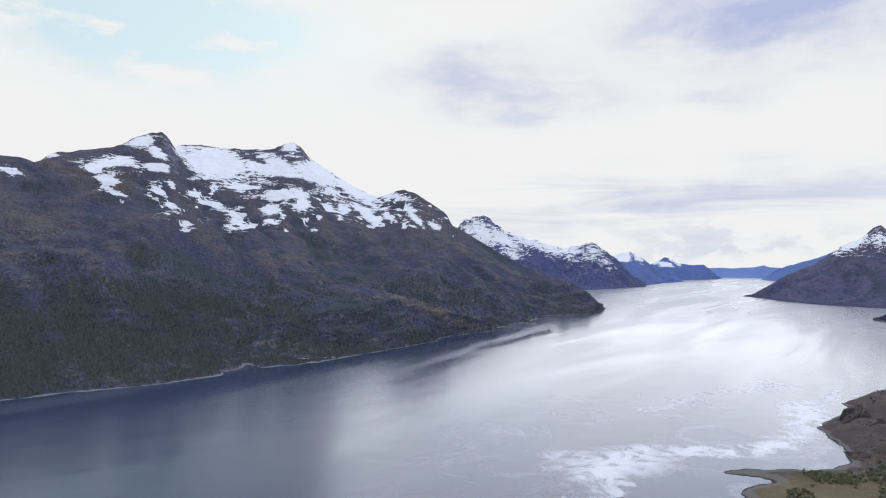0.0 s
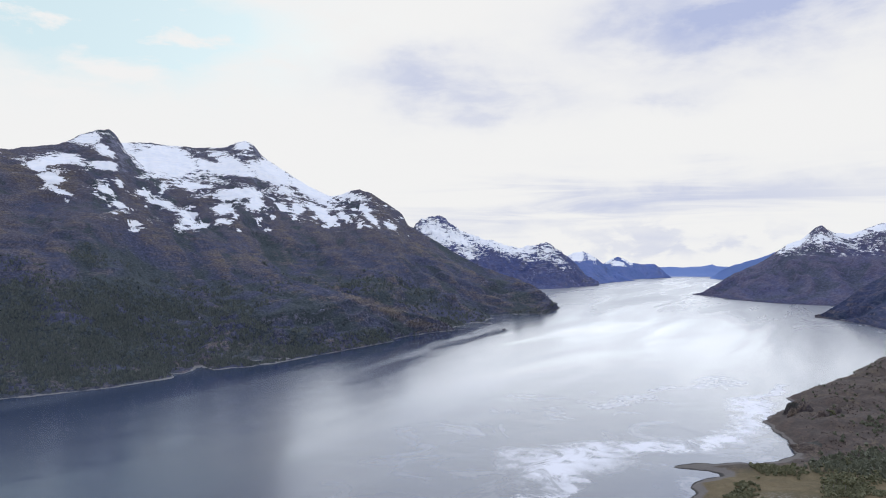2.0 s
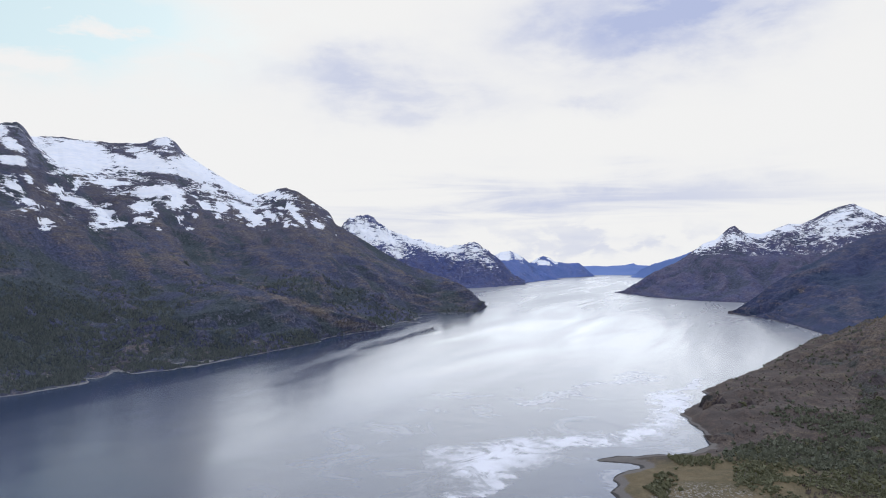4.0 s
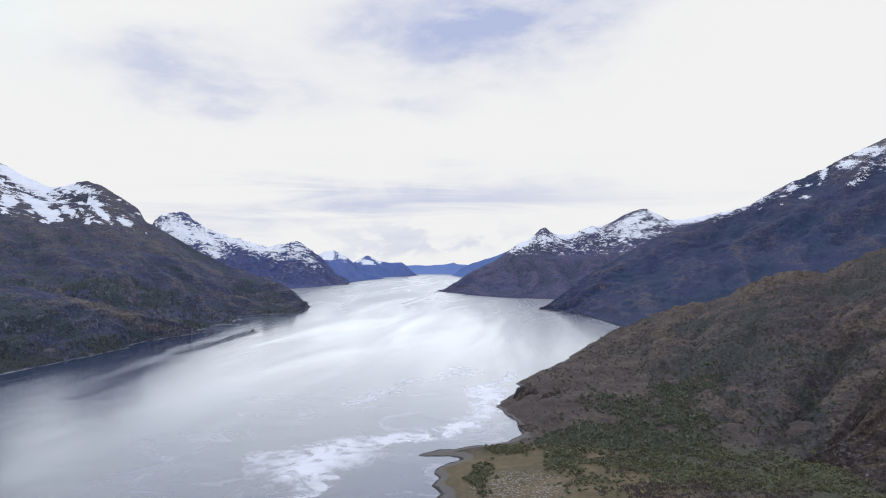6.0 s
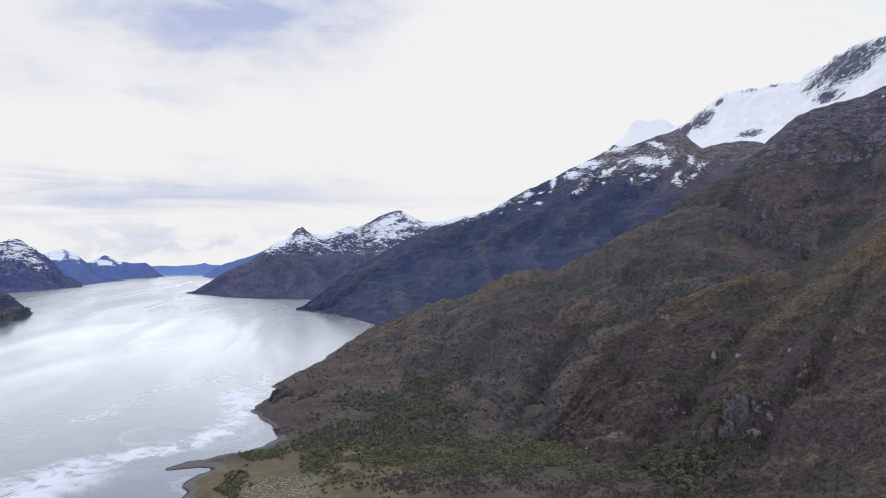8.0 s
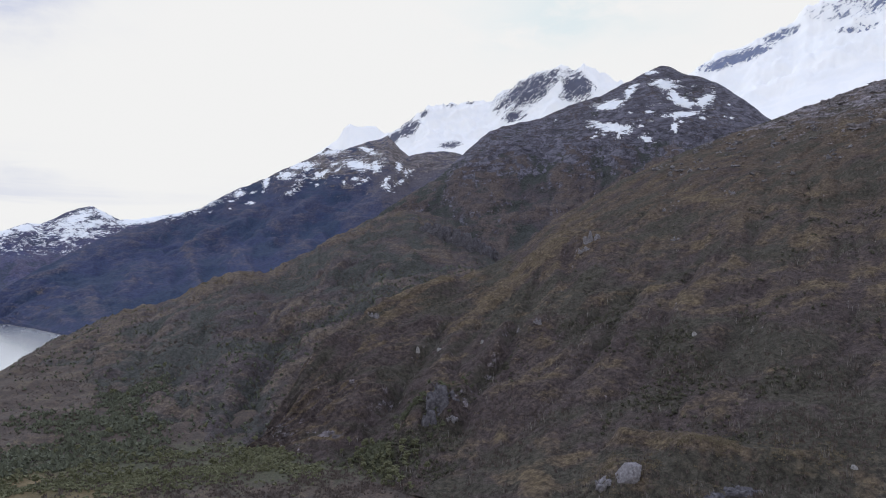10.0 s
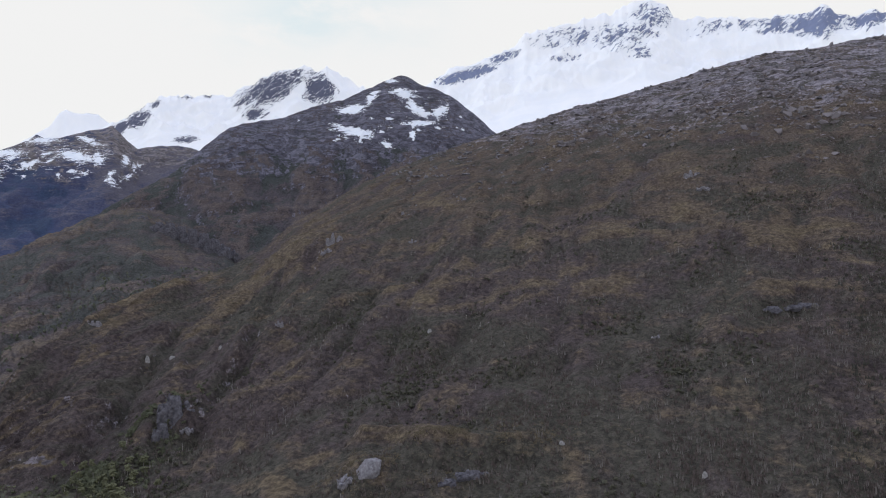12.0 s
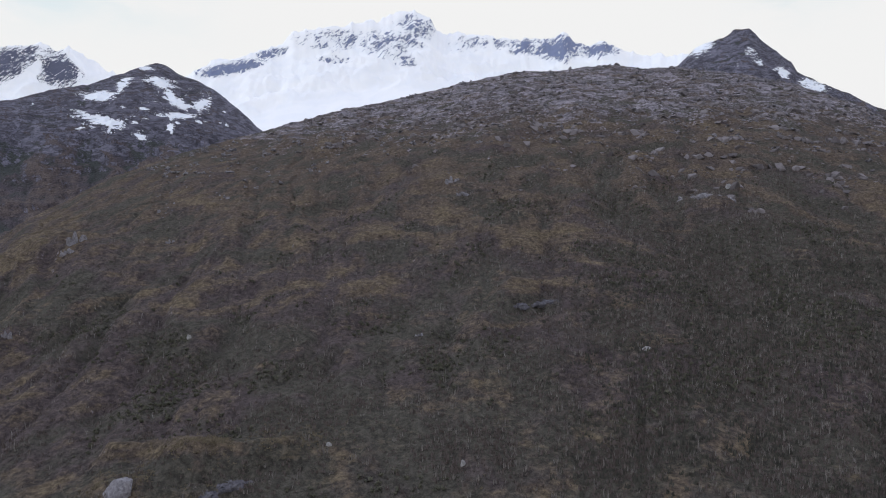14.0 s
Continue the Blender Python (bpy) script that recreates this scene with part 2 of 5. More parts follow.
# far and east slopes: aerial haze is put into the blue base colours
FARM = land("hazed_far_slope", (0.092, 0.116, 0.250), (0.104, 0.120, 0.250), (0.116, 0.126, 0.235), (0.19, 0.21, 0.33), 900.0, 1.7, 3.0, 0.5, 90.0,
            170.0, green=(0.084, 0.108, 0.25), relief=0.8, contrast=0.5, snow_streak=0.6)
FARTHER = land("hazed_farther_slope", (0.100, 0.160, 0.41), (0.112, 0.165, 0.40), (0.120, 0.164, 0.34), (0.135, 0.180, 0.37), 900.0, 0.9, 3.0, 0.5,
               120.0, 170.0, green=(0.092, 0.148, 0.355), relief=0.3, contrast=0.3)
EASTM = land("hazed_east_slope", (0.080, 0.088, 0.172), (0.098, 0.097, 0.166), (0.120, 0.112, 0.160), (0.128, 0.138, 0.205), 900.0, 1.7, 2.4, 0.4, 65.0,
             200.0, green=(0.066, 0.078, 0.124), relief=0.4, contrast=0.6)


def glacier(name, patch, rock=(0.10, 0.105, 0.13), share=0.35, gain=1.6):
    """Snow and ice, with bare rock ribs."""
    m, n = principled(name)
    g = n.add("ShaderNodeNewGeometry")
    pos, nor = g.outputs["Position"], n.add("ShaderNodeSeparateXYZ", None, Vector=g.outputs["Normal"]).outputs[2]
    a = n.noise(n.vscale(pos, (1, 1, 0.7)), 1.0 / patch, 6.0, 0.6, 0.9)
    leant = n.add("ShaderNodeMapping")
    n.put(leant, "Vector", pos)
    leant.inputs["Rotation"].default_value = (radians(-38), 0, 0)
    b = n.noise(n.vscale(leant.outputs[0], (1, 1.5, 0.4)), 5.0 / patch, 8.0, 0.72, 0.8)
    v = n.math("ADD", n.math("MULTIPLY", n.math("SUBTRACT", a, 0.5), 2.2), n.math("MULTIPLY", n.math("SUBTRACT", b, 0.5), 6.0))
    bare = n.add("ShaderNodeAttribute", {"attribute_name": "drift"}).outputs["Fac"]
    v = n.math("MULTIPLY", v, n.ramp(bare, 0.05, 0.45, 0.25, 1.0))
    v = n.math("ADD", v, n.math("SUBTRACT", n.math("MULTIPLY", bare, gain), 1.0))
    v = n.math("ADD", v, n.ramp(nor, 0.80, 0.50, 0.0, share))
    mask = n.ramp(v, 0.0, 0.09)
    stone = n.mix(b, tuple(k * 0.6 for k in rock), tuple(k * 1.4 for k in rock))
    white = n.mix(n.ramp(a, 0.3, 0.7), (0.90, 0.92, 0.95), (0.96, 0.965, 0.97))
    return finish(m, n, n.mix(mask, white, stone), 0.8, n.math("MULTIPLY", b, mask), 6.0, 0.9, Specular_IOR_Level=0.15)


# rock lightened and blued in its colour for the haze in front
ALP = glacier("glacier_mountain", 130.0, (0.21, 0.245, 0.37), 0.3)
ICE = glacier("ice_peak", 75.0, (0.13, 0.138, 0.195), 0.25, 1.6)


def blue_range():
    m, n = principled("hazed_far_range")
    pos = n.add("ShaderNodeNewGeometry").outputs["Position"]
    # the blue haze of distance is painted as this base colour
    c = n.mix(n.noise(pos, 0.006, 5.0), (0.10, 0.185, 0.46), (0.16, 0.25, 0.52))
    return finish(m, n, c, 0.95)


BLUE = blue_range()


def sea():
    m, n = principled("fjord_water")
    pos = n.add("ShaderNodeNewGeometry").outputs["Position"]
    along = n.vscale(n.turned(pos, 31.0), (1.0, 0.16, 1.0))
    rip = n.noise(n.vscale(pos, (1.0, 0.55, 1.0)), 0.22, 3.0, 0.55)
    swell = n.noise(pos, 0.03, 1.0, 0.5, 0.6)
    h = n.math("ADD", n.math("MULTIPLY", rip, 0.05), n.math("MULTIPLY", swell, 1.6))
    cat = n.noise(along, 0.011, 6.0, 0.6, 0.8)

    warp = n.add("ShaderNodeTexNoise", None, Vector=pos, Scale=0.014, Detail=7.0, Roughness=0.62, Distortion=0.4)
    bent = n.vec("ADD", pos, n.vec("MULTIPLY", n.vec("SUBTRACT", warp.outputs[1], (0.5, 0.5, 0.5)), (90.0, 90.0, 0.0)))

    def off(start, end, place):
        """How far a place lies from a line on the water."""
        a, ba = Vector((*start, 0)), Vector((end[0] - start[0], end[1] - start[1], 0))
        pa = n.vec("SUBTRACT", place, a)
        share = n.math("DIVIDE", n.vec("DOT_PRODUCT", pa, ba), ba.length_squared, clamp=True)
        reach = n.add("ShaderNodeVectorMath", {"operation": "SCALE"})
        reach.inputs[0].default_value = ba
        n.put(reach, "Scale", share)
        return n.vec("DISTANCE", pa, reach.outputs[0])

    # foam and slick water off the beach and along the point, painted pale
    calm = None
    for start, end, wide, amount in (((72, 362), (108, 398), 31.0, 1.0), ((130, 408), (222, 432), 17.0, 1.0), ((222, 440), (285, 545), 26.0, 1.0),
                                     ((285, 545), (330, 600), 13.0, 0.7), ((150, 520), (300, 640), 12.0, 0.4), ((60, 330), (86, 352), 9.0, 0.8)):
        v = n.ramp(off(start, end, bent), wide * 0.85, wide * 0.2, 0.0, amount)
        calm = v if calm is None else n.math("MAXIMUM", calm, v)
    fleck = n.noise(n.vscale(pos, (1.0, 0.8, 1.0)), 0.05, 7.0, 0.62, 1.2)
    calm = n.math("MULTIPLY", calm, n.ramp(fleck, 0.36, 0.56, 0.0, 0.9))
    thin = n.math("MULTIPLY", n.ramp(n.noise(pos, 0.018, 7.0, 0.62, 1.4), 0.53, 0.62), n.ramp(n.vec("DISTANCE", pos, (170, 450, 0)), 260.0, 60.0))
    calm = n.math("MAXIMUM", calm, n.math("MULTIPLY", thin, 0.16))
    # still water in the lee of the west shore and the headland
    drawn = n.vec("ADD", pos, n.vec("MULTIPLY", n.vec("SUBTRACT", warp.outputs[1], (0.5, 0.5, 0.5)), (40.0, 40.0, 0.0)))
    lee = n.ramp(off((-330, 560), (-60, 800), drawn), 140.0, 20.0, 0.0, 0.85)
    lee = n.math("MAXIMUM", lee, n.ramp(off((-50, 870), (105, 1050), drawn), 82.0, 62.0))
    rough = n.math("SUBTRACT", n.ramp(cat, 0.34, 0.66, 0.13, 0.21), n.math("MULTIPLY", n.math("MULTIPLY", lee, 0.08), n.ramp(cat, 0.62, 0.50)))
    rough = n.math("ADD", rough, n.math("MULTIPLY", calm, 0.3))
    # the wind has more hold on the open fjord
    rough = n.math("ADD", rough, n.math("MULTIPLY", n.ramp(n.vec("DISTANCE", pos, (-500.0, 700.0, 0.0)), 750.0, 1500.0, 0.0, 0.12), n.math("SUBTRACT", 1.0, lee)))
    # the pale base colour stands in for bright sky mirrored in the slicks
    col = n.mix(calm, (0.030, 0.048, 0.100), (0.78, 0.80, 0.86))
    bu = n.math("SUBTRACT", n.ramp(cat, 0.3, 0.7, 0.25, 0.5), n.math("MULTIPLY", lee, 0.15))
    bu = n.math("MULTIPLY", bu, n.ramp(n.vec("LENGTH", pos, (0.0, 0.0, 0.0)), 350.0, 1000.0, 1.0, 0.08))
    return finish(m, n, col, rough, h, 0.32, bu, IOR=1.333, Specular_IOR_Level=0.5, Specular_Tint=(0.91, 0.935, 1.0, 1.0))


SEA = sea()


def simple(name, a, b, scale, rough=0.9, depth=0.1, island=True):
    m, n = principled(name)
    g = n.add("ShaderNodeNewGeometry")
    pos = g.outputs["Position"]
    v = n.noise(pos, scale, 5.0, 0.6)
    if island:
        v = n.math("ADD", n.math("MULTIPLY", v, 0.45), n.math("MULTIPLY", g.outputs["Random Per Island"], 0.55))
    return finish(m, n, n.mix(n.ramp(v, 0.25, 0.75), a, b), rough, v, depth, 0.7, Specular_IOR_Level=0.2)


SHRUB = simple("shrub_leaves", (0.080, 0.064, 0.059), (0.132, 0.110, 0.102), 0.5)
WOOD = simple("woodland_leaves", (0.094, 0.104, 0.078), (0.138, 0.148, 0.108), 0.4)
GREEN = simple("tree_leaves", (0.104, 0.108, 0.066), (0.156, 0.158, 0.094), 0.6)
DULL = simple("heath_leaves", (0.066, 0.066, 0.050), (0.100, 0.098, 0.072), 0.5)
FOREST = simple("far_forest", (0.076, 0.093, 0.098), (0.116, 0.134, 0.132), 0.2)
TWIG = simple("bare_twigs", (0.125, 0.114, 0.106), (0.235, 0.215, 0.200), 0.5)
BARK = simple("pale_bark", (0.13, 0.125, 0.115), (0.30, 0.29, 0.27), 1.5, island=False)
LEDGE = simple("lichened_ledge", (0.105, 0.094, 0.098), (0.215, 0.196, 0.206), 0.35, depth=0.8)
STONE = simple("weathered_stone", (0.120, 0.114, 0.126), (0.30, 0.29, 0.315), 0.9, depth=0.8, island=False)
CLIFF = simple("dark_cliff", (0.052, 0.050, 0.062), (0.175, 0.17, 0.195), 0.5, depth=1.2, island=False)
PALE = simple("pale_stone", (0.19, 0.186, 0.186), (0.36, 0.352, 0.35), 1.2, depth=0.3, island=False)


# ---- the land: slopes drawn from a foot line up to a crest line, by bearing from the hovering point ----


# snowfields, bare rock and tints of the moor: bearing, rise, half width, half height, slant (down to the right), amount
PEAK_SNOW = [(31.4, 6.03, 1.00, 0.35, 15, 1.00), (29.6, 6.97, 0.52, 0.20, -20, 1.00), (28.9, 7.22, 0.63, 0.16, -10, 1.00),
    (23.0, 8.66, 1.55, 0.58, -15, 1.10), (21.4, 7.72, 0.87, 0.58, 30, 1.00), (24.7, 7.12, 1.82, 0.49, -10, 1.00), (26.2, 6.43, 0.92, 0.49, 30, 1.10),
    (25.3, 5.58, 0.97, 0.57, 25, 1.10), (24.8, 4.74, 1.06, 0.37, 10, 1.00), (21.8, 6.82, 1.42, 0.42, -5, 1.10), (21.8, 5.06, 0.95, 0.38, 20, 1.00),
    (20.8, 5.44, 0.68, 0.25, 50, 1.00), (21.0, 4.03, 0.76, 0.30, 35, 1.00)]
PEAK_BARE = [(21.3, 8.2, 1.1, 0.35, 45, -1.1), (22.6, 7.35, 1.6, 0.22, 8, -0.9), (20.3, 6.8, 0.8, 0.45, 45, -0.9), (24.9, 8.0, 1.5, 0.25, -8, -0.9), (21.9, 6.2, 1.0, 0.22, 10, -0.7)]
SPUR_SNOW = [(18.2, 4.28, 1.73, 0.39, 20, 1.00), (19.2, 4.81, 0.82, 0.30, 10, 1.00), (18.0, 5.32, 0.37, 0.69, 20, 0.90),
    (19.8, 2.66, 0.53, 0.30, 30, 1.00), (19.9, 2.14, 0.49, 0.26, 15, 1.00), (24.3, 4.18, 0.23, 0.17, 0, 1.00), (22.2, 4.55, 0.55, 0.17, 30, 0.90),
    (23.0, 6.60, 6.60, 1.45, 0, 0.22), (19.8, 2.92, 4.86, 1.07, 10, 0.12)]
FIELD_SNOW = [(17.8, 7.34, 3.11, 1.54, 12, 1.20), (13.6, 7.19, 3.24, 1.18, 12, 1.20), (10.1, 6.71, 2.66, 1.24, 30, 1.20),
    (7.4, 5.56, 2.69, 0.63, 28, 1.10), (4.3, 5.09, 2.18, 0.50, 10, 1.00), (21.1, 7.95, 1.99, 1.05, 0, 1.00), (14.5, 7.60, 1.29, 0.26, 18, -1.10),
    (18.6, 8.62, 0.90, 0.17, 5, -0.80), (15.7, 8.46, 1.06, 0.13, 5, -0.80), (11.9, 6.10, 2.41, 0.26, 8, -0.90), (12.1, 8.77, 1.31, 0.52, 0, -0.12)]
PATCH_SNOW = [(15.7, 5.56, 1.36, 0.26, 0, 1.00), (12.7, 5.02, 2.52, 0.40, -3, 1.10), (11.2, 4.29, 0.83, 0.67, -30, 1.00),
    (13.6, 3.90, 0.91, 0.53, 0, 1.00), (16.1, 3.20, 0.93, 0.79, 20, 1.10), (15.3, 2.47, 1.79, 0.22, -8, 1.00), (13.4, 2.93, 1.12, 0.18, 0, 1.00),
    (12.7, 3.30, 0.48, 0.22, 0, 1.00), (7.9, 3.98, 0.49, 0.49, 0, 1.00), (6.2, 3.68, 1.62, 0.41, 35, 1.00), (9.2, 4.05, 0.49, 0.27, 30, 1.00),
    (9.9, 3.29, 0.31, 0.22, 0, 1.00), (8.3, 3.17, 0.31, 0.18, 0, 1.00)]
HEAD_SNOW = [(4.3, 3.33, 0.59, 0.32, 30, 1.00), (2.8, 4.02, 0.73, 0.45, 35, 1.00), (2.2, 3.29, 0.91, 0.27, 45, 1.00),
    (0.6, 2.62, 0.73, 0.27, 30, 1.00), (3.1, 2.66, 0.27, 0.27, 0, 1.00), (5.4, 2.83, 0.32, 0.32, 0, 1.00), (8.3, 4.42, 11.61, 1.79, 10, 0.24)]
N1_SNOW = [(-3.0, 2.12, 1.36, 0.64, 25, 1.20), (-4.6, 1.75, 1.58, 0.54, 30, 1.10), (-5.5, 0.80, 0.90, 0.54, 25, 0.80),
    (-7.1, 1.39, 1.88, 0.41, 15, 1.10), (-8.6, 0.84, 1.77, 0.40, 25, 0.90), (-10.4, 0.84, 0.97, 0.36, 15, 1.00), (-11.1, 0.30, 1.13, 0.27, 10, 0.85),
    (-12.3, 0.44, 1.13, 0.36, 40, 0.85), (-2.5, 3.16, 1.54, 0.36, 0, 0.66)]
N2_SNOW = [(-13.9, 0.39, 0.60, 0.18, 0, 1.00), (-14.2, 0.04, 0.47, 0.22, 0, 0.90), (-15.4, 0.04, 0.42, 0.18, 40, 0.90),
    (-14.5, 0.30, 1.27, 0.40, 10, 0.30)]
N3_SNOW = [(-16.7, -0.18, 0.42, 0.22, -30, 1.00), (-17.4, -0.39, 0.66, 0.22, 10, 1.10), (-18.1, -0.26, 0.65, 0.17, 30, 1.00)]
R1_SNOW = [(-30.1, 1.23, 1.32, 0.36, -30, 0.95), (-31.7, 1.45, 0.93, 0.44, -10, 0.80), (-33.3, 1.67, 1.40, 0.33, -10, 1.00),
    (-35.3, 2.19, 1.06, 0.33, -15, 1.00), (-38.2, 2.78, 2.06, 0.38, -25, 1.00), (-39.0, 2.37, 1.68, 0.34, -10, 1.00),
    (-38.2, 1.73, 2.38, 0.34, -5, 0.75), (-40.1, 3.20, 1.14, 0.30, 35, 0.90), (-42.7, 2.81, 2.59, 0.26, -10, 1.10),
    (-45.6, 3.28, 1.81, 0.22, -15, 1.00), (-34.8, 0.86, 7.53, 0.74, 0, 0.22)]
R2_SNOW = [(-49.6, 4.93, 0.44, 0.31, -30, 1.00), (-51.6, 5.84, 0.27, 0.58, 5, 1.00), (-53.1, 6.40, 0.77, 0.27, -10, 1.00),
    (-54.3, 7.30, 1.18, 0.22, 0, 1.00), (-50.4, 4.22, 0.31, 0.13, 0, 1.00), (-53.6, 5.19, 0.99, 0.18, -30, 1.00),
    (-55.8, 6.56, 0.82, 0.22, -30, 1.00), (-56.5, 8.30, 1.23, 0.22, -10, 1.00), (-58.8, 7.33, 1.18, 0.31, 10, 1.10),
    (-60.2, 7.14, 0.41, 0.36, 0, 1.00), (-59.2, 6.20, 0.64, 0.23, 10, 1.00)]
SLOPE_SNOW = [(-62.0, 7.23, 0.27, 0.58, 0, 1.00), (-62.7, 6.86, 0.59, 0.22, -25, 1.00), (-62.0, 5.97, 1.00, 0.23, -25, 1.00),
    (-61.1, 5.61, 0.59, 0.27, 30, 1.00), (-59.5, 8.53, 0.73, 0.22, 20, 1.00), (-56.7, 7.01, 5.91, 1.12, -12, 0.22),
    (-46.9, 3.78, 2.61, 0.27, -25, 0.50)]
DOME_SNOW = [(-78.8, 11.75, 0.86, 0.32, -15, 1.05), (-80.3, 12.68, 0.61, 0.24, -50, 1.00), (-79.1, 10.03, 1.72, 0.36, 10, 1.10),
    (-81.6, 9.07, 0.51, 0.21, 10, 1.00), (-83.2, 13.02, 1.11, 0.36, 10, 1.00), (-83.6, 12.16, 0.80, 0.29, 60, 1.00),
    (-84.4, 11.56, 0.69, 0.25, 40, 1.00), (-85.9, 11.66, 0.70, 0.46, -50, 1.00), (-84.4, 10.73, 1.29, 0.17, 0, 1.00),
    (-82.0, 13.96, 0.47, 0.16, 0, 1.00), (-83.6, 9.85, 0.36, 0.21, 80, 1.00), (-78.2, 9.12, 0.33, 0.12, 0, 1.00), (-82.0, 11.22, 4.30, 1.63, 0, 0.20)]
PYRAMID_SNOW = [(-128.2, 14.87, 0.57, 0.39, 60, 1.00), (-128.7, 14.14, 0.42, 0.28, 30, 1.00), (-130.2, 13.31, 0.63, 0.35, 45, 1.00),
    (-132.2, 12.15, 1.00, 0.35, 25, 0.85), (-124.6, 15.55, 1.04, 0.64, -30, 1.00), (-127.2, 14.06, 0.35, 0.16, 0, 0.90),
    (-131.9, 12.42, 2.15, 0.70, 28, 0.30)]
PEAK_ROCK = [(-61.6, 9.5, 0.8, 0.45, -40, 1.2), (-72.4, 12.99, 3.03, 1.03, -20, 1.00), (-73.9, 13.90, 1.61, 0.86, 0, 0.90), (-76.2, 13.44, 1.63, 1.38, -20, 0.95),
    (-71.3, 11.23, 0.97, 0.48, -10, 0.90), (-77.6, 13.98, 1.09, 0.30, 40, -1.40), (-74.0, 12.31, 1.61, 0.26, -50, -1.30),
    (-62.8, 10.24, 1.06, 0.63, -40, 1.00), (-64.1, 11.45, 0.54, 0.25, -30, 0.90), (-66.2, 12.08, 0.68, 0.17, 0, 0.80),
    (-67.8, 12.24, 0.39, 0.17, 0, 0.80), (-66.1, 9.01, 1.10, 0.30, -10, 0.95)]
ALP_ROCK = [(-88.1, 14.53, 2.61, 0.45, -15, 1.05), (-91.0, 15.76, 1.17, 0.37, -20, 1.00), (-96.3, 16.97, 3.36, 1.00, 0, 0.52),
    (-100.4, 16.83, 2.82, 1.18, 0, 0.60), (-102.7, 18.11, 1.73, 1.00, 0, 0.72), (-106.8, 16.84, 1.91, 0.72, 0, 0.58),
    (-101.7, 15.62, 1.00, 0.68, 0, 0.60), (-95.9, 15.53, 1.88, 0.38, 0, 0.50), (-111.3, 16.56, 1.21, 0.63, 0, 0.95),
    (-113.8, 16.33, 1.86, 0.92, 0, 1.10), (-117.1, 16.03, 1.65, 0.58, 0, 1.00), (-109.5, 16.87, 1.00, 0.54, 0, 0.60)]
WEST_TINT = [(1.1, -4.01, 4.77, 0.41, 24, -1.60), (25.3, 5.26, 5.62, 1.02, 25, -0.50), (19.8, 1.20, 3.24, 0.51, 10, -0.70),
    (13.6, -0.30, 3.02, 0.44, 12, -0.60), (29.9, 2.28, 2.07, 1.18, 20, -0.50), (26.7, -4.6, 10.5, 3.4, 0, 0.95), (9.0, -4.3, 9.0, 2.2, 14, 0.8), (16.1, 1.67, 4.22, 1.09, 0, 0.25)]
KNOLL_TINT = [(-43.1, -4.35, 1.76, 0.46, -12, -1.10), (-47.2, -2.16, 1.15, 0.39, -20, -1.10), (-49.4, -1.45, 0.93, 0.31, -5, -1.10),
    (-46.4, -11.79, 0.89, 1.39, 0, -1.00), (-51.7, -6.33, 3.65, 0.35, 10, -0.60), (-42.6, -7.64, 4.65, 1.64, 0, 0.60),
    (-49.5, -4.97, 3.79, 0.86, 0, 0.40)]
HILL_TINT = [(-57.0, -5.57, 2.45, 0.53, -10, -1.00), (-63.1, -2.57, 2.72, 0.59, -35, -1.10), (-69.6, -3.25, 3.39, 0.77, -45, -1.10),
    (-72.3, -0.54, 2.46, 0.72, -40, -1.00), (-82.2, -13.94, 2.69, 0.49, -5, -1.20), (-90.4, -15.09, 3.52, 0.50, 15, -1.20),
    (-83.6, -3.17, 2.66, 0.34, -10, -0.90), (-89.7, -3.58, 0.98, 0.37, 0, -0.90), (-79.6, -6.37, 5.96, 1.74, -15, 0.60),
    (-93.4, -9.38, 4.94, 3.51, 0, 0.60), (-69.5, -6.53, 0.63, 5.35, 25, 0.80), (-75.3, -12.12, 4.84, 1.28, -10, 0.50)]
MOOR_TINT = [(-129.0, -4.0, 9.0, 8.0, 0, 0.9), (-86.7, 4.22, 5.39, 0.52, 10, -1.00), (-93.1, 1.83, 2.85, 0.45, -15, -1.00), (-81.9, -2.51, 1.75, 0.33, -10, -0.90),
    (-89.8, -3.58, 1.45, 0.39, -30, -0.90), (-112.5, -2.08, 3.34, 0.45, -10, -1.10), (-130.2, -7.48, 6.23, 5.22, 0, 0.90),
    (-100.8, -10.36, 9.04, 2.62, 0, 0.50), (-83.6, -7.59, 6.36, 2.49, 0, 0.40), (-130.0, 3.95, 2.96, 2.05, 0, 0.40)]


def flecks(seed, count, line, reach, slant):
    """Small leftover patches of snow strewn above a line of bearings and rises."""
    r = np.random.RandomState(seed)
    line = np.array(sorted(line))
    az = r.uniform(line[0, 0], line[-1, 0], count)
    el = np.interp(az, line[:, 0], line[:, 1]) + reach * r.rand(count) ** 1.3
    return [(a, e, r.uniform(0.13, 0.36), r.uniform(0.06, 0.13), slant + r.uniform(-15, 15), 1.0) for a, e in zip(az, el)]


WEST_FLECKS = flecks(5, 48, [(-0.8, 1.7), (5, 2.5), (12, 2.2), (22, 2.6)], 3.0, 18)
SLOPE_FLECKS = flecks(8, 24, [(-47, 3.0), (-52, 5.0), (-57, 6.0), (-62, 5.4)], 1.9, -25)
DOME_FLECKS = flecks(3, 26, [(-73, 9.4), (-80, 8.7), (-88, 9.8)], 2.6, 4)


def widen(fields, k):
    return [(a, e, w_ * k, h_ * k, s_, m) for a, e, w_, h_, s_, m in fields]


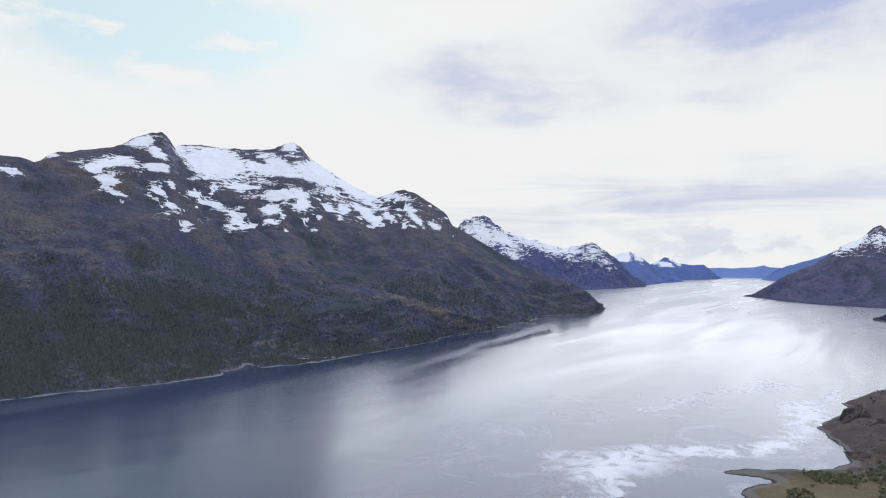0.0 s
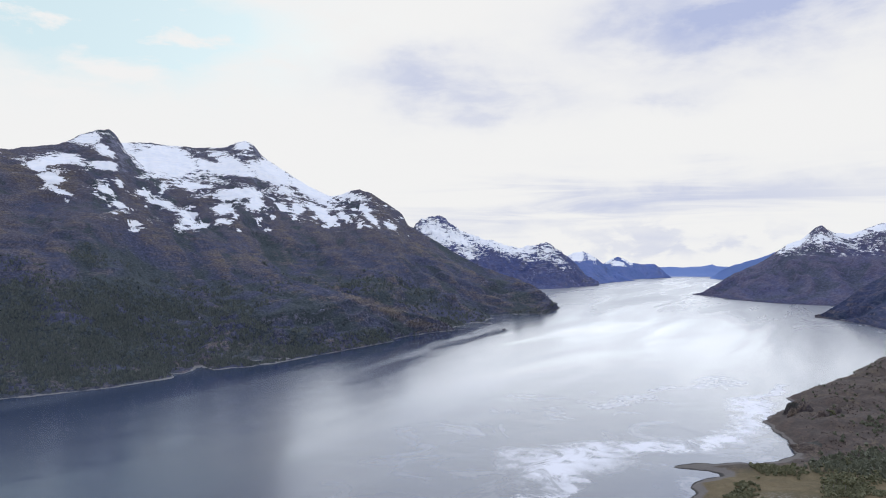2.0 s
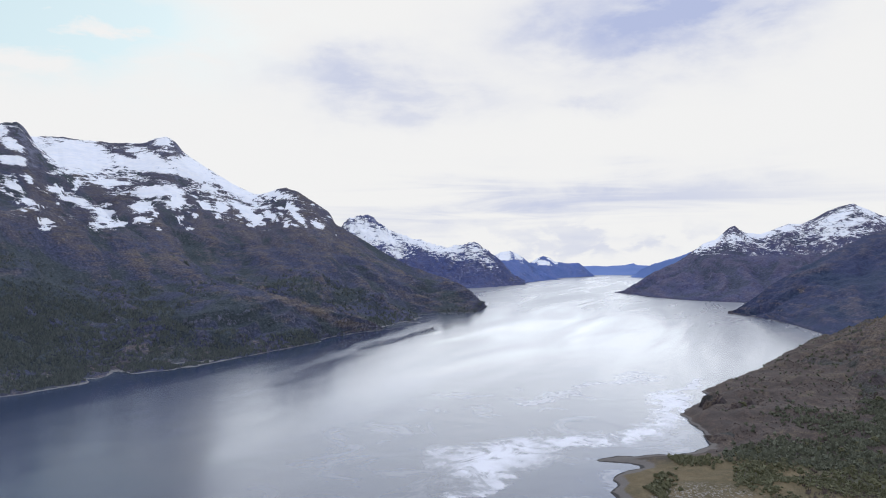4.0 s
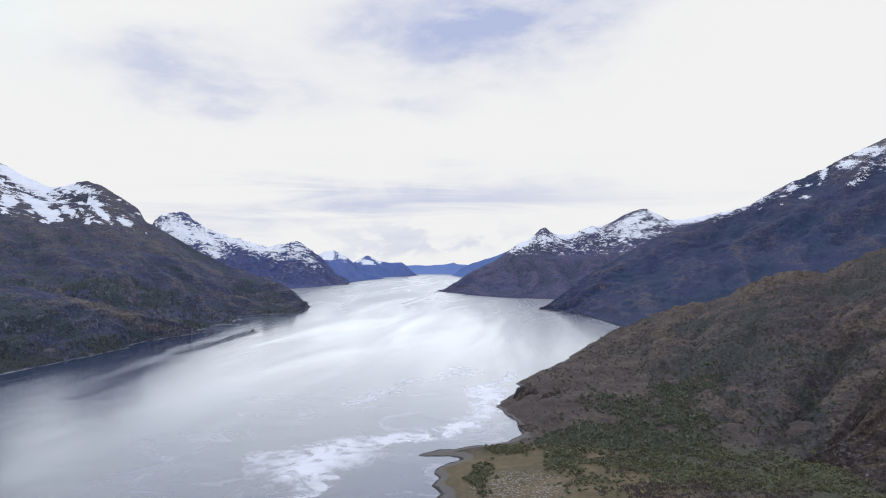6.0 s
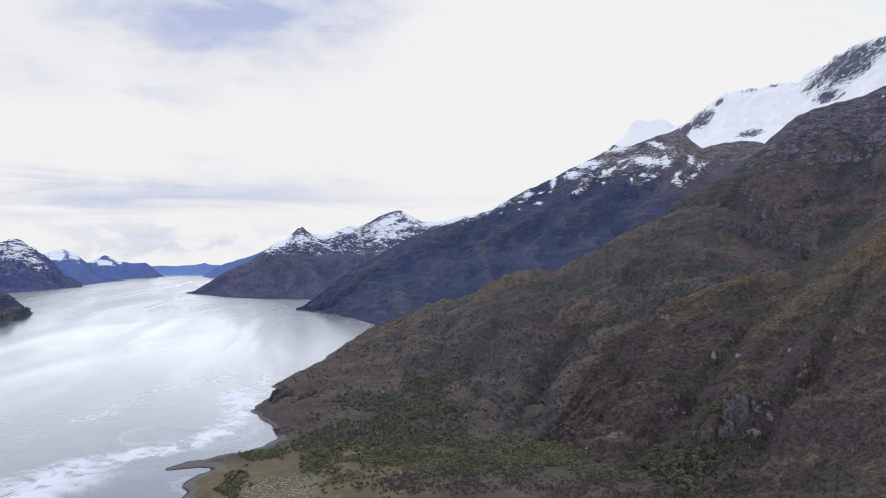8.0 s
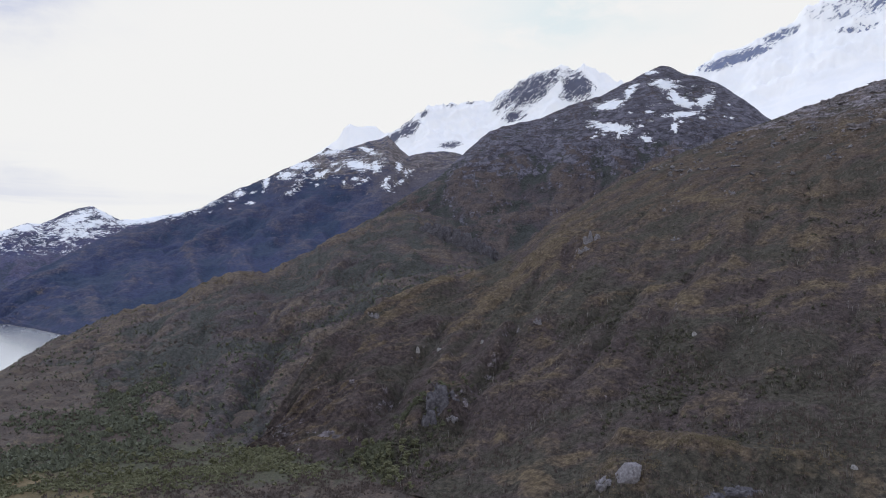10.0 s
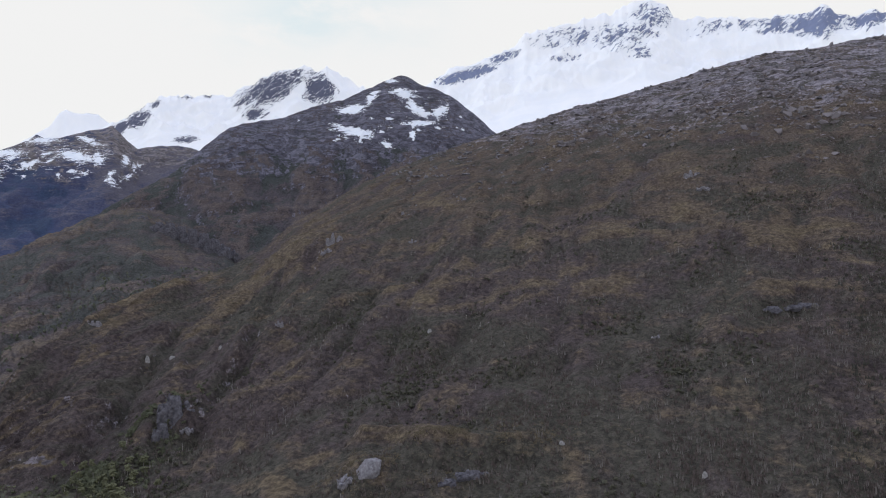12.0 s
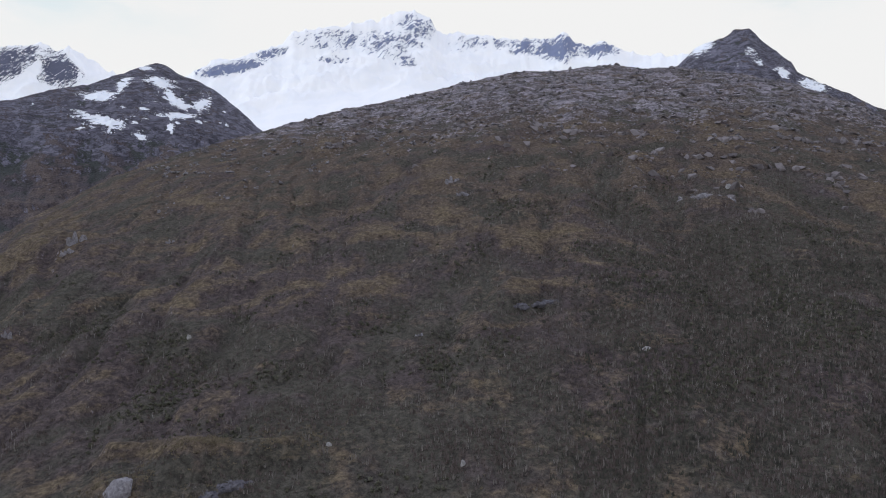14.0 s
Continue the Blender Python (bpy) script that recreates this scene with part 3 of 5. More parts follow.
def spread(fields, X, Y, Z):
    """Soft ovals on a slope, each at its bearing and rise."""
    a, r = np.degrees(np.arctan2(-X, Y)), np.degrees(np.arctan2(Z - EYE, np.hypot(X, Y)))
    grown, bared, faint = 0 * X, 0 * X, 0 * X
    for az, el, wide, high, slant, amount in fields:
        c, s_ = math.cos(radians(slant)), math.sin(radians(slant))
        e = (az - a) * math.cos(radians(el)), el - r
        p, q = (e[0] * c + e[1] * s_) / wide, (e[1] * c - e[0] * s_) / high
        k = amount * np.exp(-1.25 * (p * p + q * q))
        if amount < 0:
            bared = bared + k
        elif amount < 0.4:
            faint = faint + k
        else:
            grown = np.maximum(grown, k)
    return grown + bared + faint


COVER = {}  # how far scrub prevails over grass on each slope: more in hollows, less on ribs


def sheet(name, grids, material, parent=None, drift=(), tint=()):
    """One mesh from one or more grids (X, Y, Z) of equal shape."""
    verts, faces, base = [], [], 0
    for X, Y, Z in grids:
        r, c = X.shape
        verts.append(np.stack([X, Y, Z], -1).reshape(-1, 3))
        i = base + np.arange(r * c).reshape(r, c)
        faces.append(np.stack([i[:-1, :-1], i[:-1, 1:], i[1:, 1:], i[1:, :-1]], -1).reshape(-1, 4))
        base += r * c
    verts, faces = np.concatenate(verts), np.concatenate(faces)
    me = bpy.data.meshes.new(name)
    me.from_pydata(verts.tolist(), [], faces.tolist())
    me.polygons.foreach_set("use_smooth", np.ones(len(me.polygons), bool))
    me.materials.append(material)
    for X, Y, Z in grids:
        if tint:
            COVER[id(Z)] = (Z, np.clip(COVER[id(Z)][1] + spread(tint, X, Y, Z), -1.2, 1.2))
    field = np.concatenate([spread(drift, X, Y, Z).ravel() for X, Y, Z in grids])
    me.attributes.new("drift", "FLOAT", "POINT").data.foreach_set("value", field.astype(np.float32))
    grow = [COVER[id(Z)][1].ravel() if id(Z) in COVER else np.zeros(Z.size) for X, Y, Z in grids]
    me.attributes.new("cover", "FLOAT", "POINT").data.foreach_set("value", np.concatenate(grow).astype(np.float32))
    me.update()
    ob = new(name, me)
    ob.parent = parent
    return ob


def soften(v, k):
    if k < 2:
        return v
    ker = np.hanning(k + 2)[1:-1]
    ker /= ker.sum()
    return np.convolve(np.pad(v, (k, k), mode="edge"), ker, mode="same")[k:-k]


def slope(crest, far, foot, cols, rows, curve=1.7, mixk=0.6, rough=8.0, size=60.0, gully=0.0, gully_size=4.0, edge=0.25, jag=0.0,
          back=300.0, drop=0.6, terrace=(), smooth=9, hold=None, gain=0.45, mounds=(), shear=(), lens=None, bank=2.5):
    """crest: (bearing, rise in degrees); far: (bearing, distance of the crest); foot: (bearing, distance, height)."""
    crest, far, foot = (np.array(sorted(v)) for v in (crest, far, foot))
    az = np.linspace(crest[0, 0], crest[-1, 0], cols)
    d1 = soften(np.interp(az, far[:, 0], far[:, 1]), cols // 12)
    el = soften(np.interp(az, crest[:, 0], crest[:, 1]), smooth)
    if jag:
        el = el + jag * fbm(az * 1.3 + 40, az * 0 + 3.3, 5, 0.6)
    z1 = EYE + d1 * np.tan(np.radians(el))
    d0 = soften(np.interp(az, foot[:, 0], foot[:, 1]), 5)
    z0 = soften(np.interp(az, foot[:, 0], foot[:, 2]), 5)
    u = np.linspace(0, 1, rows)[:, None] ** 1.0
    d = d0 + (d1 - d0) * u
    k = np.clip((u - 0.55) / 0.45, 0, 1)
    broad = soften(z1, max(cols // 9, 3))
    top = broad + (z1 - broad) * k * k * (3 - 2 * k)
    z = z0 + bank * (1 - np.exp(-60 * u)) * (1 - u) + (top - z0) * ((1 - mixk) * u + mixk * u ** curve)
    v = np.linspace(0, 1, 12)[1:, None]
    d = np.concatenate([d, d1 + back * v])
    z = np.concatenate([z, z1 - back * drop * v])
    uu = np.concatenate([u, 1 + v])
    win = np.clip(np.sin(np.pi * np.clip(uu, 0, 1)) ** 0.6, 0, 1)
    win = np.where(uu > 0.5, np.maximum(win, edge), win)
    if hold is not None:
        k = np.clip((uu - hold) / 0.25, 0, 1)
        win = win * (0.06 + 0.94 * k * k * (3 - 2 * k))
    a = np.radians(az)[None, :]
    X, Y = -np.sin(a) * d, np.cos(a) * d
    n = ridged(X / size, Y / size, 7, gain) - 0.5 + 0.5 * fbm(X / size * 0.4 + 9, Y / size * 0.4, 3)
    bump = rough * n
    cover = 0 * X
    if gully:
        # gullies and ribs that run down the slope, aslant by so many degrees from foot to crest
        slant = np.interp(az, np.array(shear)[:, 0], np.array(shear)[:, 1])[None, :] if len(shear) else 0.0
        across = np.radians(az[None, :] + slant * uu) * d1.mean()
        warp = 0.45 * fbm(X / (2.2 * gully_size), Y / (2.2 * gully_size), 4)
        q = ridged(across / gully_size + warp, uu * (d1 - d0).mean() / (3.2 * gully_size) + warp, 5, 0.5) - 0.42
        bump = bump + gully * q
        cover = -np.sign(gully) * q * 2.0
        if lens:
            # patches drawn out along the contour
            cover = cover * lens[2] + 1.1 * fbm(across / lens[0] + warp, uu * (d1 - d0).mean() / lens[1] + 2.0 * warp, 5, 0.6)
    if terrace:
        # ledges and low cliffs that follow the contour
        share, step = terrace
        q = (z + bump + 1.6 * step * fbm(X / (6 * step), Y / (6 * step), 4)) / step
        q = q - np.floor(q)
        some = np.clip(0.55 + 1.2 * fbm(X / (9 * step) + 3, Y / (9 * step), 3), 0.1, 1.2)
        bump = bump + share * some * step * (np.clip((q - 0.5) * 2.6 + 0.5, 0, 1) - q)
    z = z + bump * win
    for m_az, m_d, m_r, m_h in mounds:
        mx, my = -math.sin(radians(m_az)) * m_d, math.cos(radians(m_az)) * m_d
        z = z + m_h * np.exp(-((X - mx) ** 2 + (Y - my) ** 2) / (m_r * m_r))
    COVER[id(z)] = (z, np.clip(cover + 0.3 * fbm(X / 35 + 4, Y / 35, 4), -1, 1))
    return X, Y, z


def carve(grid, lines):
    """Gullies (and ribs, where the depth is negative) between two bearings and rises; width in degrees, depth in metres."""
    X, Y, Z = grid
    a, r = np.degrees(np.arctan2(-X, Y)), np.degrees(np.arctan2(Z - EYE, np.hypot(X, Y)))
    a, r = a + 0.5 * fbm(X / 30, Y / 30, 3), r + 0.3 * fbm(X / 30 + 60, Y / 30, 3)
    cover = COVER[id(Z)][1]
    for a0, r0, a1, r1_, wide, deep, grow in lines:
        t = np.clip(((a - a0) * (a1 - a0) + (r - r0) * (r1_ - r0)) / ((a1 - a0) ** 2 + (r1_ - r0) ** 2), 0, 1)
        k = np.exp(-((a - a0 - t * (a1 - a0)) ** 2 + (r - r0 - t * (r1_ - r0)) ** 2) / (wide * wide))
        Z[:] = np.where(Z > 3.2, np.maximum(Z - deep * k, 3.2), Z)
        cover += grow * k


def thing(name, label, category, group="", kind=""):
    ob = new(name)
    return tagged(ob, label, category, group, kind)


# west shore: the spur with the rocky peak, and the snowy ridge behind it that runs down to the headland
W_SHORE = [(50, 600, -1), (37.9, 624, -1), (31.8, 643, -1), (24.8, 659, -1), (21.0, 670, -1), (16.9, 692, -1), (12.7, 723, -1), (10.1, 755, -1),
           (7.4, 806, -1), (3.8, 872, -1), (0.6, 947, -1), (-2.5, 1057, -1), (-5.3, 1112, -1), (-7.9, 1194, -1), (-10.2, 1302, -1),
           (-11.9, 1429, -1), (-12.8, 1590, -1), (-13.2, 1640, -6)]
spur = slope(
    [(50, 7.5), (40, 7.8), (32.0, 7.15), (30.5, 6.95), (29.9, 6.68), (28.9, 7.38), (26.8, 7.76), (24.5, 8.24), (23.8, 8.69), (23.0, 9.07),
     (22.3, 9.29), (21.6, 9.41), (21.1, 8.95), (20.7, 8.30), (20.2, 7.74), (19.5, 7.10), (18.4, 6.16), (17.4, 4.91), (15.7, 3.0), (12.7, 0.9),
     (8.3, -1.6), (3.8, -2.9), (-3.0, -4.9), (-4.6, -5.6), (-5.4, -6.2)],
    [(50, 1500), (32, 1550), (26, 1800), (21.6, 1950), (18.4, 1800), (15.7, 1550), (12.7, 1350), (8.3, 1150), (3.8, 1020), (-3, 1095), (-5.4, 1125)],
    W_SHORE, 540, 130, 1.5, 0.5, 40.0, 420.0, 15.0, 170.0, 0.15, 0.06, smooth=3, shear=[(-20, -12), (60, -6)], terrace=(0.55, 36.0))
ridge = slope(
    [(26, 7.0), (23.0, 8.17), (19.5, 8.66), (17.0, 8.49), (15.3, 8.48), (13.6, 8.63), (12.7, 9.01), (12.0, 9.21), (11.3, 8.79), (10.8, 8.15),
     (9.4, 7.17), (8.3, 6.44), (6.5, 5.43), (5.4, 4.99), (4.3, 5.23), (3.8, 5.46), (3.1, 5.60), (2.2, 5.33), (1.6, 4.93), (0.4, 4.12),
     (-0.3, 3.57), (-0.7, 2.75), (-1.3, 2.44), (-3.0, 1.53), (-5.3, 0.17), (-6.6, -0.51), (-8.0, -1.05), (-9.7, -1.62), (-11.0, -2.37),
     (-11.7, -3.08), (-12.3, -3.60), (-12.8, -3.86), (-13.2, -4.4)],
    [(26, 2750), (12, 2600), (5, 2250), (0, 1950), (-5, 1800), (-10, 1700), (-12.8, 1605), (-13.2, 1650)],
    [(a, d + 12, z - 2) for a, d, z in W_SHORE], 460, 140, 1.5, 0.55, 50.0, 460.0, 18.0, 190.0, 0.12, 0.05, smooth=3, shear=[(-20, -8), (60, -8)], terrace=(0.55, 40.0))
mount_w = thing("mountain", "dark brown mountain with snow patches and forested foot beside the fjord", "mountain", kind="structure")
WEST_SNOW = PEAK_SNOW + PEAK_BARE + SPUR_SNOW + FIELD_SNOW + PATCH_SNOW + HEAD_SNOW + WEST_FLECKS + [(12.2, 8.8, 1.5, 0.75, 0, 1.0)]
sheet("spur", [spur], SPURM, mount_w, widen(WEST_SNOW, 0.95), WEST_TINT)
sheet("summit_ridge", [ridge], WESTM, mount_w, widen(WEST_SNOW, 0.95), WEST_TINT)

# the ranges beyond the headland, one behind another
n1 = slope(
    [(1.5, -0.5), (0.2, 0.8), (-1.0, 2.12), (-1.4, 2.75), (-1.9, 3.21), (-2.8, 3.39), (-3.2, 3.48), (-3.7, 3.34), (-3.9, 3.02), (-4.8, 2.43),
     (-6.2, 1.84), (-8.0, 1.38), (-9.7, 0.93), (-11.3, 1.11), (-11.8, 1.28), (-12.4, 0.97), (-12.8, 0.61), (-13.7, 0.04), (-14.5, -0.71),
     (-15.6, -2.06), (-15.9, -2.6)],
    [(1.5, 3300), (-15.9, 3050)],
    [(1.5, 2500, -1), (-9.7, 2502, -1), (-11.0, 2559, -1), (-13.6, 2684, -1), (-15.9, 2940, -1)], 300, 70, 1.6, 0.5, 34.0, 160.0, 26.0, 100.0, 0.3,
    0.13, smooth=1, gain=0.55)
n2 = slope(
    [(-11.5, -1.2), (-12.4, -0.50), (-13.4, 0.17), (-13.9, 0.44), (-14.7, 0.57), (-15.3, 0.30), (-15.8, -0.05), (-16.8, -0.92), (-17.7, -1.35),
     (-18.5, -1.68), (-18.8, -1.9)],
    [(-11.5, 3500), (-18.8, 3680)], [(-11.5, 2900, -1), (-15.5, 2990, -1), (-17.0, 3366, -1), (-18.8, 3660, -1)], 170, 50, 1.6, 0.5, 16.0, 160.0,
    14.0, 100.0, 0.15, 0.04, smooth=1)
n3 = slope(
    [(-14.8, -1.6), (-15.4, -1.14), (-16.2, -0.48), (-16.8, -0.05), (-17.4, 0.13), (-17.9, -0.05), (-18.3, -0.30), (-19.1, -0.47), (-20.1, -0.43),
     (-20.7, -0.89), (-21.3, -1.44), (-21.5, -1.8)],
    [(-14.8, 4100), (-21.5, 4300)], [(-14.8, 3600, -1), (-18.5, 3842, -1), (-21.5, 4270, -1)], 150, 40, 1.6, 0.5, 12.0, 140.0, 12.0, 90.0, 0.15, 0.04,
    smooth=1)
for grid, mat, snow, text in ((n1, FARM, widen(N1_SNOW, 1.6), "distant mountain range in haze blue-grey with a craggy snow-covered top"), (n2, FARTHER, widen(N2_SNOW, 1.3), "distant mountain in haze blue-grey with light snow on its top"),
                   (n3, FARTHER, widen(N3_SNOW, 1.2), "far mountain in haze blue with a snowy summit by the water")):
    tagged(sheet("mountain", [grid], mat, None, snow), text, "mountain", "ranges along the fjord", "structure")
n4 = slope([(-18.5, -0.9), (-19.9, -0.73), (-20.9, -0.64), (-22.3, -0.67), (-23.6, -0.58), (-24.3, -0.45), (-24.6, -0.57), (-26.1, -0.69), (-29, -0.7)],
           [(-18.5, 4800), (-29, 4780)], [(-18.5, 4560, -1), (-29, 4560, -1)], 160, 14, 1.3, 0.4, 6.0, 160.0, 0.0, 2.0, 0.1, 0.02, 60.0, smooth=1)
n5 = slope([(-23.9, -1.9), (-24.1, -1.5), (-24.5, -1.20), (-24.9, -0.86), (-25.7, -0.53), (-26.8, -0.20), (-27.7, 0.09), (-28.6, 0.45), (-31, 0.8)],
           [(-23.9, 4150), (-31, 3800)], [(-23.9, 4100, -1), (-31, 3600, -1)], 130, 20, 1.3, 0.4, 8.0, 120.0, 0.0, 2.0, 0.1, 0.03, smooth=1)
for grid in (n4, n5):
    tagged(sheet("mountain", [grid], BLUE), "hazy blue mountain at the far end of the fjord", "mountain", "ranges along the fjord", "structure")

# east shore: the brown mountain with a snowy crest
r1 = slope(
    [(-22.9, -3.1), (-23.2, -2.71), (-24.4, -2.04), (-25.8, -1.14), (-27.6, -0.33), (-28.5, 0.30), (-29.4, 1.03), (-30.3, 1.34), (-31.2, 2.20),
     (-31.6, 2.38), (-31.9, 2.10), (-32.4, 1.78), (-33.3, 1.78), (-34.4, 2.09), (-35.3, 2.44), (-36.0, 2.30), (-37.5, 3.09), (-38.4, 3.52),
     (-39.3, 3.69), (-40.2, 3.27), (-41.2, 2.73), (-42.3, 2.80), (-44.4, 3.20), (-46.1, 3.59), (-48.1, 3.88), (-52, 4.2)],
    [(-22.9, 2290), (-25, 2380), (-30, 2650), (-36, 2850), (-52, 3000)],
    [(-22.9, 2275, -1), (-23.3, 2247, -1), (-25.8, 2037, -1), (-28.5, 1917, -1), (-32.1, 1863, -1), (-52, 1868, -1)], 320, 80, 1.5, 0.5, 20.0,
    240.0, 24.0, 120.0, 0.15, 0.04, smooth=1)
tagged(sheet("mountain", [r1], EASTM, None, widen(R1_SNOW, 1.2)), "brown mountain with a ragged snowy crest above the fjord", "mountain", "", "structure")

# the long dark slope behind the valley, with the bare glacier peaks above it
r2 = slope(
    [(-31.1, -4.6), (-31.4, -4.19), (-31.8, -3.69), (-32.6, -3.20), (-33.9, -2.07), (-35.7, -0.94), (-38.0, 0.40), (-40.1, 1.50), (-42.3, 2.27),
     (-44.4, 2.98), (-46.5, 3.8), (-49.6, 5.37), (-52.2, 6.61), (-54.9, 7.80), (-55.8, 8.26), (-56.3, 8.66), (-56.7, 8.44), (-57.7, 8.58),
     (-59.9, 9.25), (-60.6, 9.42), (-61.1, 9.62), (-61.6, 9.25), (-62.2, 8.6), (-62.8, 8.1), (-64.0, 8.35), (-64.8, 8.4), (-66.0, 8.6), (-66.9, 8.3), (-69.4, 6.9), (-74, 5.5)],
    [(-31.1, 1510), (-34, 1520), (-40, 1800), (-50, 2200), (-56, 2350), (-65, 2400), (-74, 2400)],
    [(-31.1, 1500, -1), (-31.5, 1485, -1), (-33.9, 1384, -1), (-35.7, 1262, -1), (-37.5, 1134, -1), (-40, 1060, -1), (-50, 1050, 20), (-74, 1200, 60)],
    400, 110, 1.5, 0.5, 16.0, 300.0, 18.0, 140.0, 0.15, 0.05, smooth=1, terrace=(0.3, 40.0))
carve(r2, [(-52.0, 5.4, -44.0, 0.5, 0.7, 16, 0.5), (-56.0, 6.4, -48.0, 1.0, 0.7, 16, 0.5), (-60.0, 6.0, -53.0, 1.6, 0.8, 18, 0.5), (-47.5, 3.5, -40.0, -0.5, 0.7, 14, 0.5),
           (-54.0, 6.2, -46.0, 0.8, 0.5, -8, -0.1), (-58.0, 7.0, -50.5, 1.2, 0.5, -8, -0.1), (-66.0, 8.2, -61.5, 4.6, 0.6, 10, -0.9), (-64.0, 7.6, -60.0, 5.6, 0.4, -8, -0.9), (-48.0, 2.2, -45.5, 0.9, 0.8, -6, -0.4), (-67.0, 7.2, -60.5, 6.2, 1.6, 0, -1.2)])
peaks = slope(
    [(-57.0, 6.5), (-59.8, 8.9), (-61.0, 9.72), (-62.0, 10.34), (-63.1, 10.99), (-63.7, 11.45), (-64.3, 11.85), (-66.7, 12.22), (-68.1, 12.44), (-69.2, 12.23), (-69.9, 12.76),
     (-71.2, 13.43), (-72.1, 14.14), (-72.9, 14.43), (-73.8, 14.67), (-74.4, 14.75), (-75.1, 15.04), (-75.7, 14.58), (-76.1, 14.43),
     (-76.8, 14.95), (-77.4, 14.62), (-78.0, 14.36), (-79.4, 13.55), (-82.0, 12.20), (-86, 10.0)],
    [(-57, 2900), (-66, 3000), (-74, 2900), (-86, 2900)], [(-57, 2380, 330), (-66, 2380, 400), (-86, 2250, 360)], 260, 90, 1.3, 0.3, 60.0, 190.0,
    0.0, 1.3, 0.15, 0.20, smooth=1, hold=0.35, gain=0.55)
mount_e = thing("mountain", "long dark mountain slope with scattered snow patches and a bare rocky snowfield peak", "mountain", kind="structure")
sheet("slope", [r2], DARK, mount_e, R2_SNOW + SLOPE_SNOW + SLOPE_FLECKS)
sheet("peak", [peaks], ICE, mount_e, widen(PEAK_ROCK, 1.15))

cap = slope(
    [(-53.5, 7.0), (-55.1, 7.9), (-56.4, 8.76), (-57.1, 9.26), (-57.7, 10.28), (-58.1, 10.55), (-58.8, 10.36), (-60.2, 10.45), (-60.8, 9.9), (-62.0, 9.0), (-64.5, 8.2)],
    [(-53.5, 3600), (-64.5, 3600)], [(-53.5, 3100, 300), (-64.5, 3100, 300)], 90, 40, 1.3, 0.3, 30.0, 160.0, 0.0, 1.0, 0.15, 0.06, smooth=1)
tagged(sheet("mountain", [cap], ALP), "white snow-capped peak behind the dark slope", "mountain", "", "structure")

dome = slope(
    [(-55, 0.0), (-58.6, 2.04), (-61.3, 4.07), (-63.1, 5.19), (-64.9, 6.16), (-67.2, 8.27), (-69.4, 10.06), (-71.6, 10.62), (-73.3, 10.92), (-74.6, 11.45), (-76.3, 12.0),
     (-78.2, 12.5), (-79.6, 13.2), (-80.6, 13.6), (-81.6, 14.05), (-82.7, 14.44), (-83.5, 14.22), (-84.4, 13.72), (-85.7, 13.32), (-87.1, 12.6),
     (-88.6, 11.5), (-90.0, 10.17), (-91.3, 9.15), (-95, 6.0)],
    [(-55, 1400), (-60, 1450), (-70, 1750), (-83, 1900), (-95, 1800)], [(-55, 1000, 40), (-65, 960, 60), (-80, 1080, 130), (-95, 1200, 150)], 380, 120,
    1.4, 0.35, 16.0, 120.0, 16.0, 75.0, 0.15, 0.05, terrace=(0.8, 26.0), smooth=1, gain=0.55)
tagged(sheet("mountain", [dome], CRAG, None, widen(DOME_SNOW, 1.3) + DOME_FLECKS), "dark rocky dome-shaped mountain streaked with old snow", "mountain", "", "structure")

big = slope(
    [(-79, 10.0), (-82.8, 12.50), (-84.6, 13.58), (-86.4, 14.62), (-88.9, 15.41), (-91.9, 16.42), (-92.6, 17.20), (-93.2, 17.52), (-94.5, 17.72),
     (-96.3, 18.08), (-98.1, 18.27), (-99.2, 18.38), (-100.4, 18.82), (-102.0, 19.33), (-102.9, 19.06), (-103.6, 18.65), (-104.2, 17.82),
     (-104.9, 17.61), (-106.8, 17.68), (-108.6, 17.35), (-110.8, 16.91), (-111.7, 17.13), (-113.1, 16.91), (-113.8, 17.37), (-114.4, 17.50),
     (-115.1, 16.81), (-116.2, 16.42), (-117.1, 16.78), (-117.7, 16.57), (-118.4, 16.07), (-119.6, 15.60), (-121.3, 15.3), (-124.6, 15.0), (-130, 12.0)],
    [(-79, 3300), (-90, 3500), (-102, 3700), (-120, 3500), (-130, 3400)], [(-79, 2100, 300), (-102, 2300, 520), (-130, 2200, 400)], 420, 100, 2.2, 0.5,
    95.0, 300.0, 0.0, 1.5, 0.2, 0.2, smooth=1, hold=0.45, gain=0.58)
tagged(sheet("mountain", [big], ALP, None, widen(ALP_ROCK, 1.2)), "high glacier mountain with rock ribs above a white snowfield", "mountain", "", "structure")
pyramid = slope(
    [(-117, 12.5), (-119.6, 13.9), (-123.0, 14.37), (-124.2, 15.47), (-124.8, 15.81), (-126.2, 16.06), (-127.0, 16.60), (-128.0, 16.56), (-128.4, 16.21),
     (-128.9, 15.60), (-130.0, 14.57), (-130.8, 13.90), (-131.2, 13.08), (-132.6, 12.34), (-134.3, 11.37), (-135.7, 10.46), (-136.6, 9.98), (-142, 8.0)],
    [(-117, 1700), (-142, 1700)], [(-117, 1250, 300), (-142, 1250, 230)], 260, 80, 1.2, 0.3, 16.0, 80.0, 12.0, 50.0, 0.15, 0.05, smooth=1)
tagged(sheet("mountain", [pyramid], PEAK, None, widen(PYRAMID_SNOW, 1.15)), "grey pyramid-shaped rocky peak with snow gullies", "mountain", "", "structure")

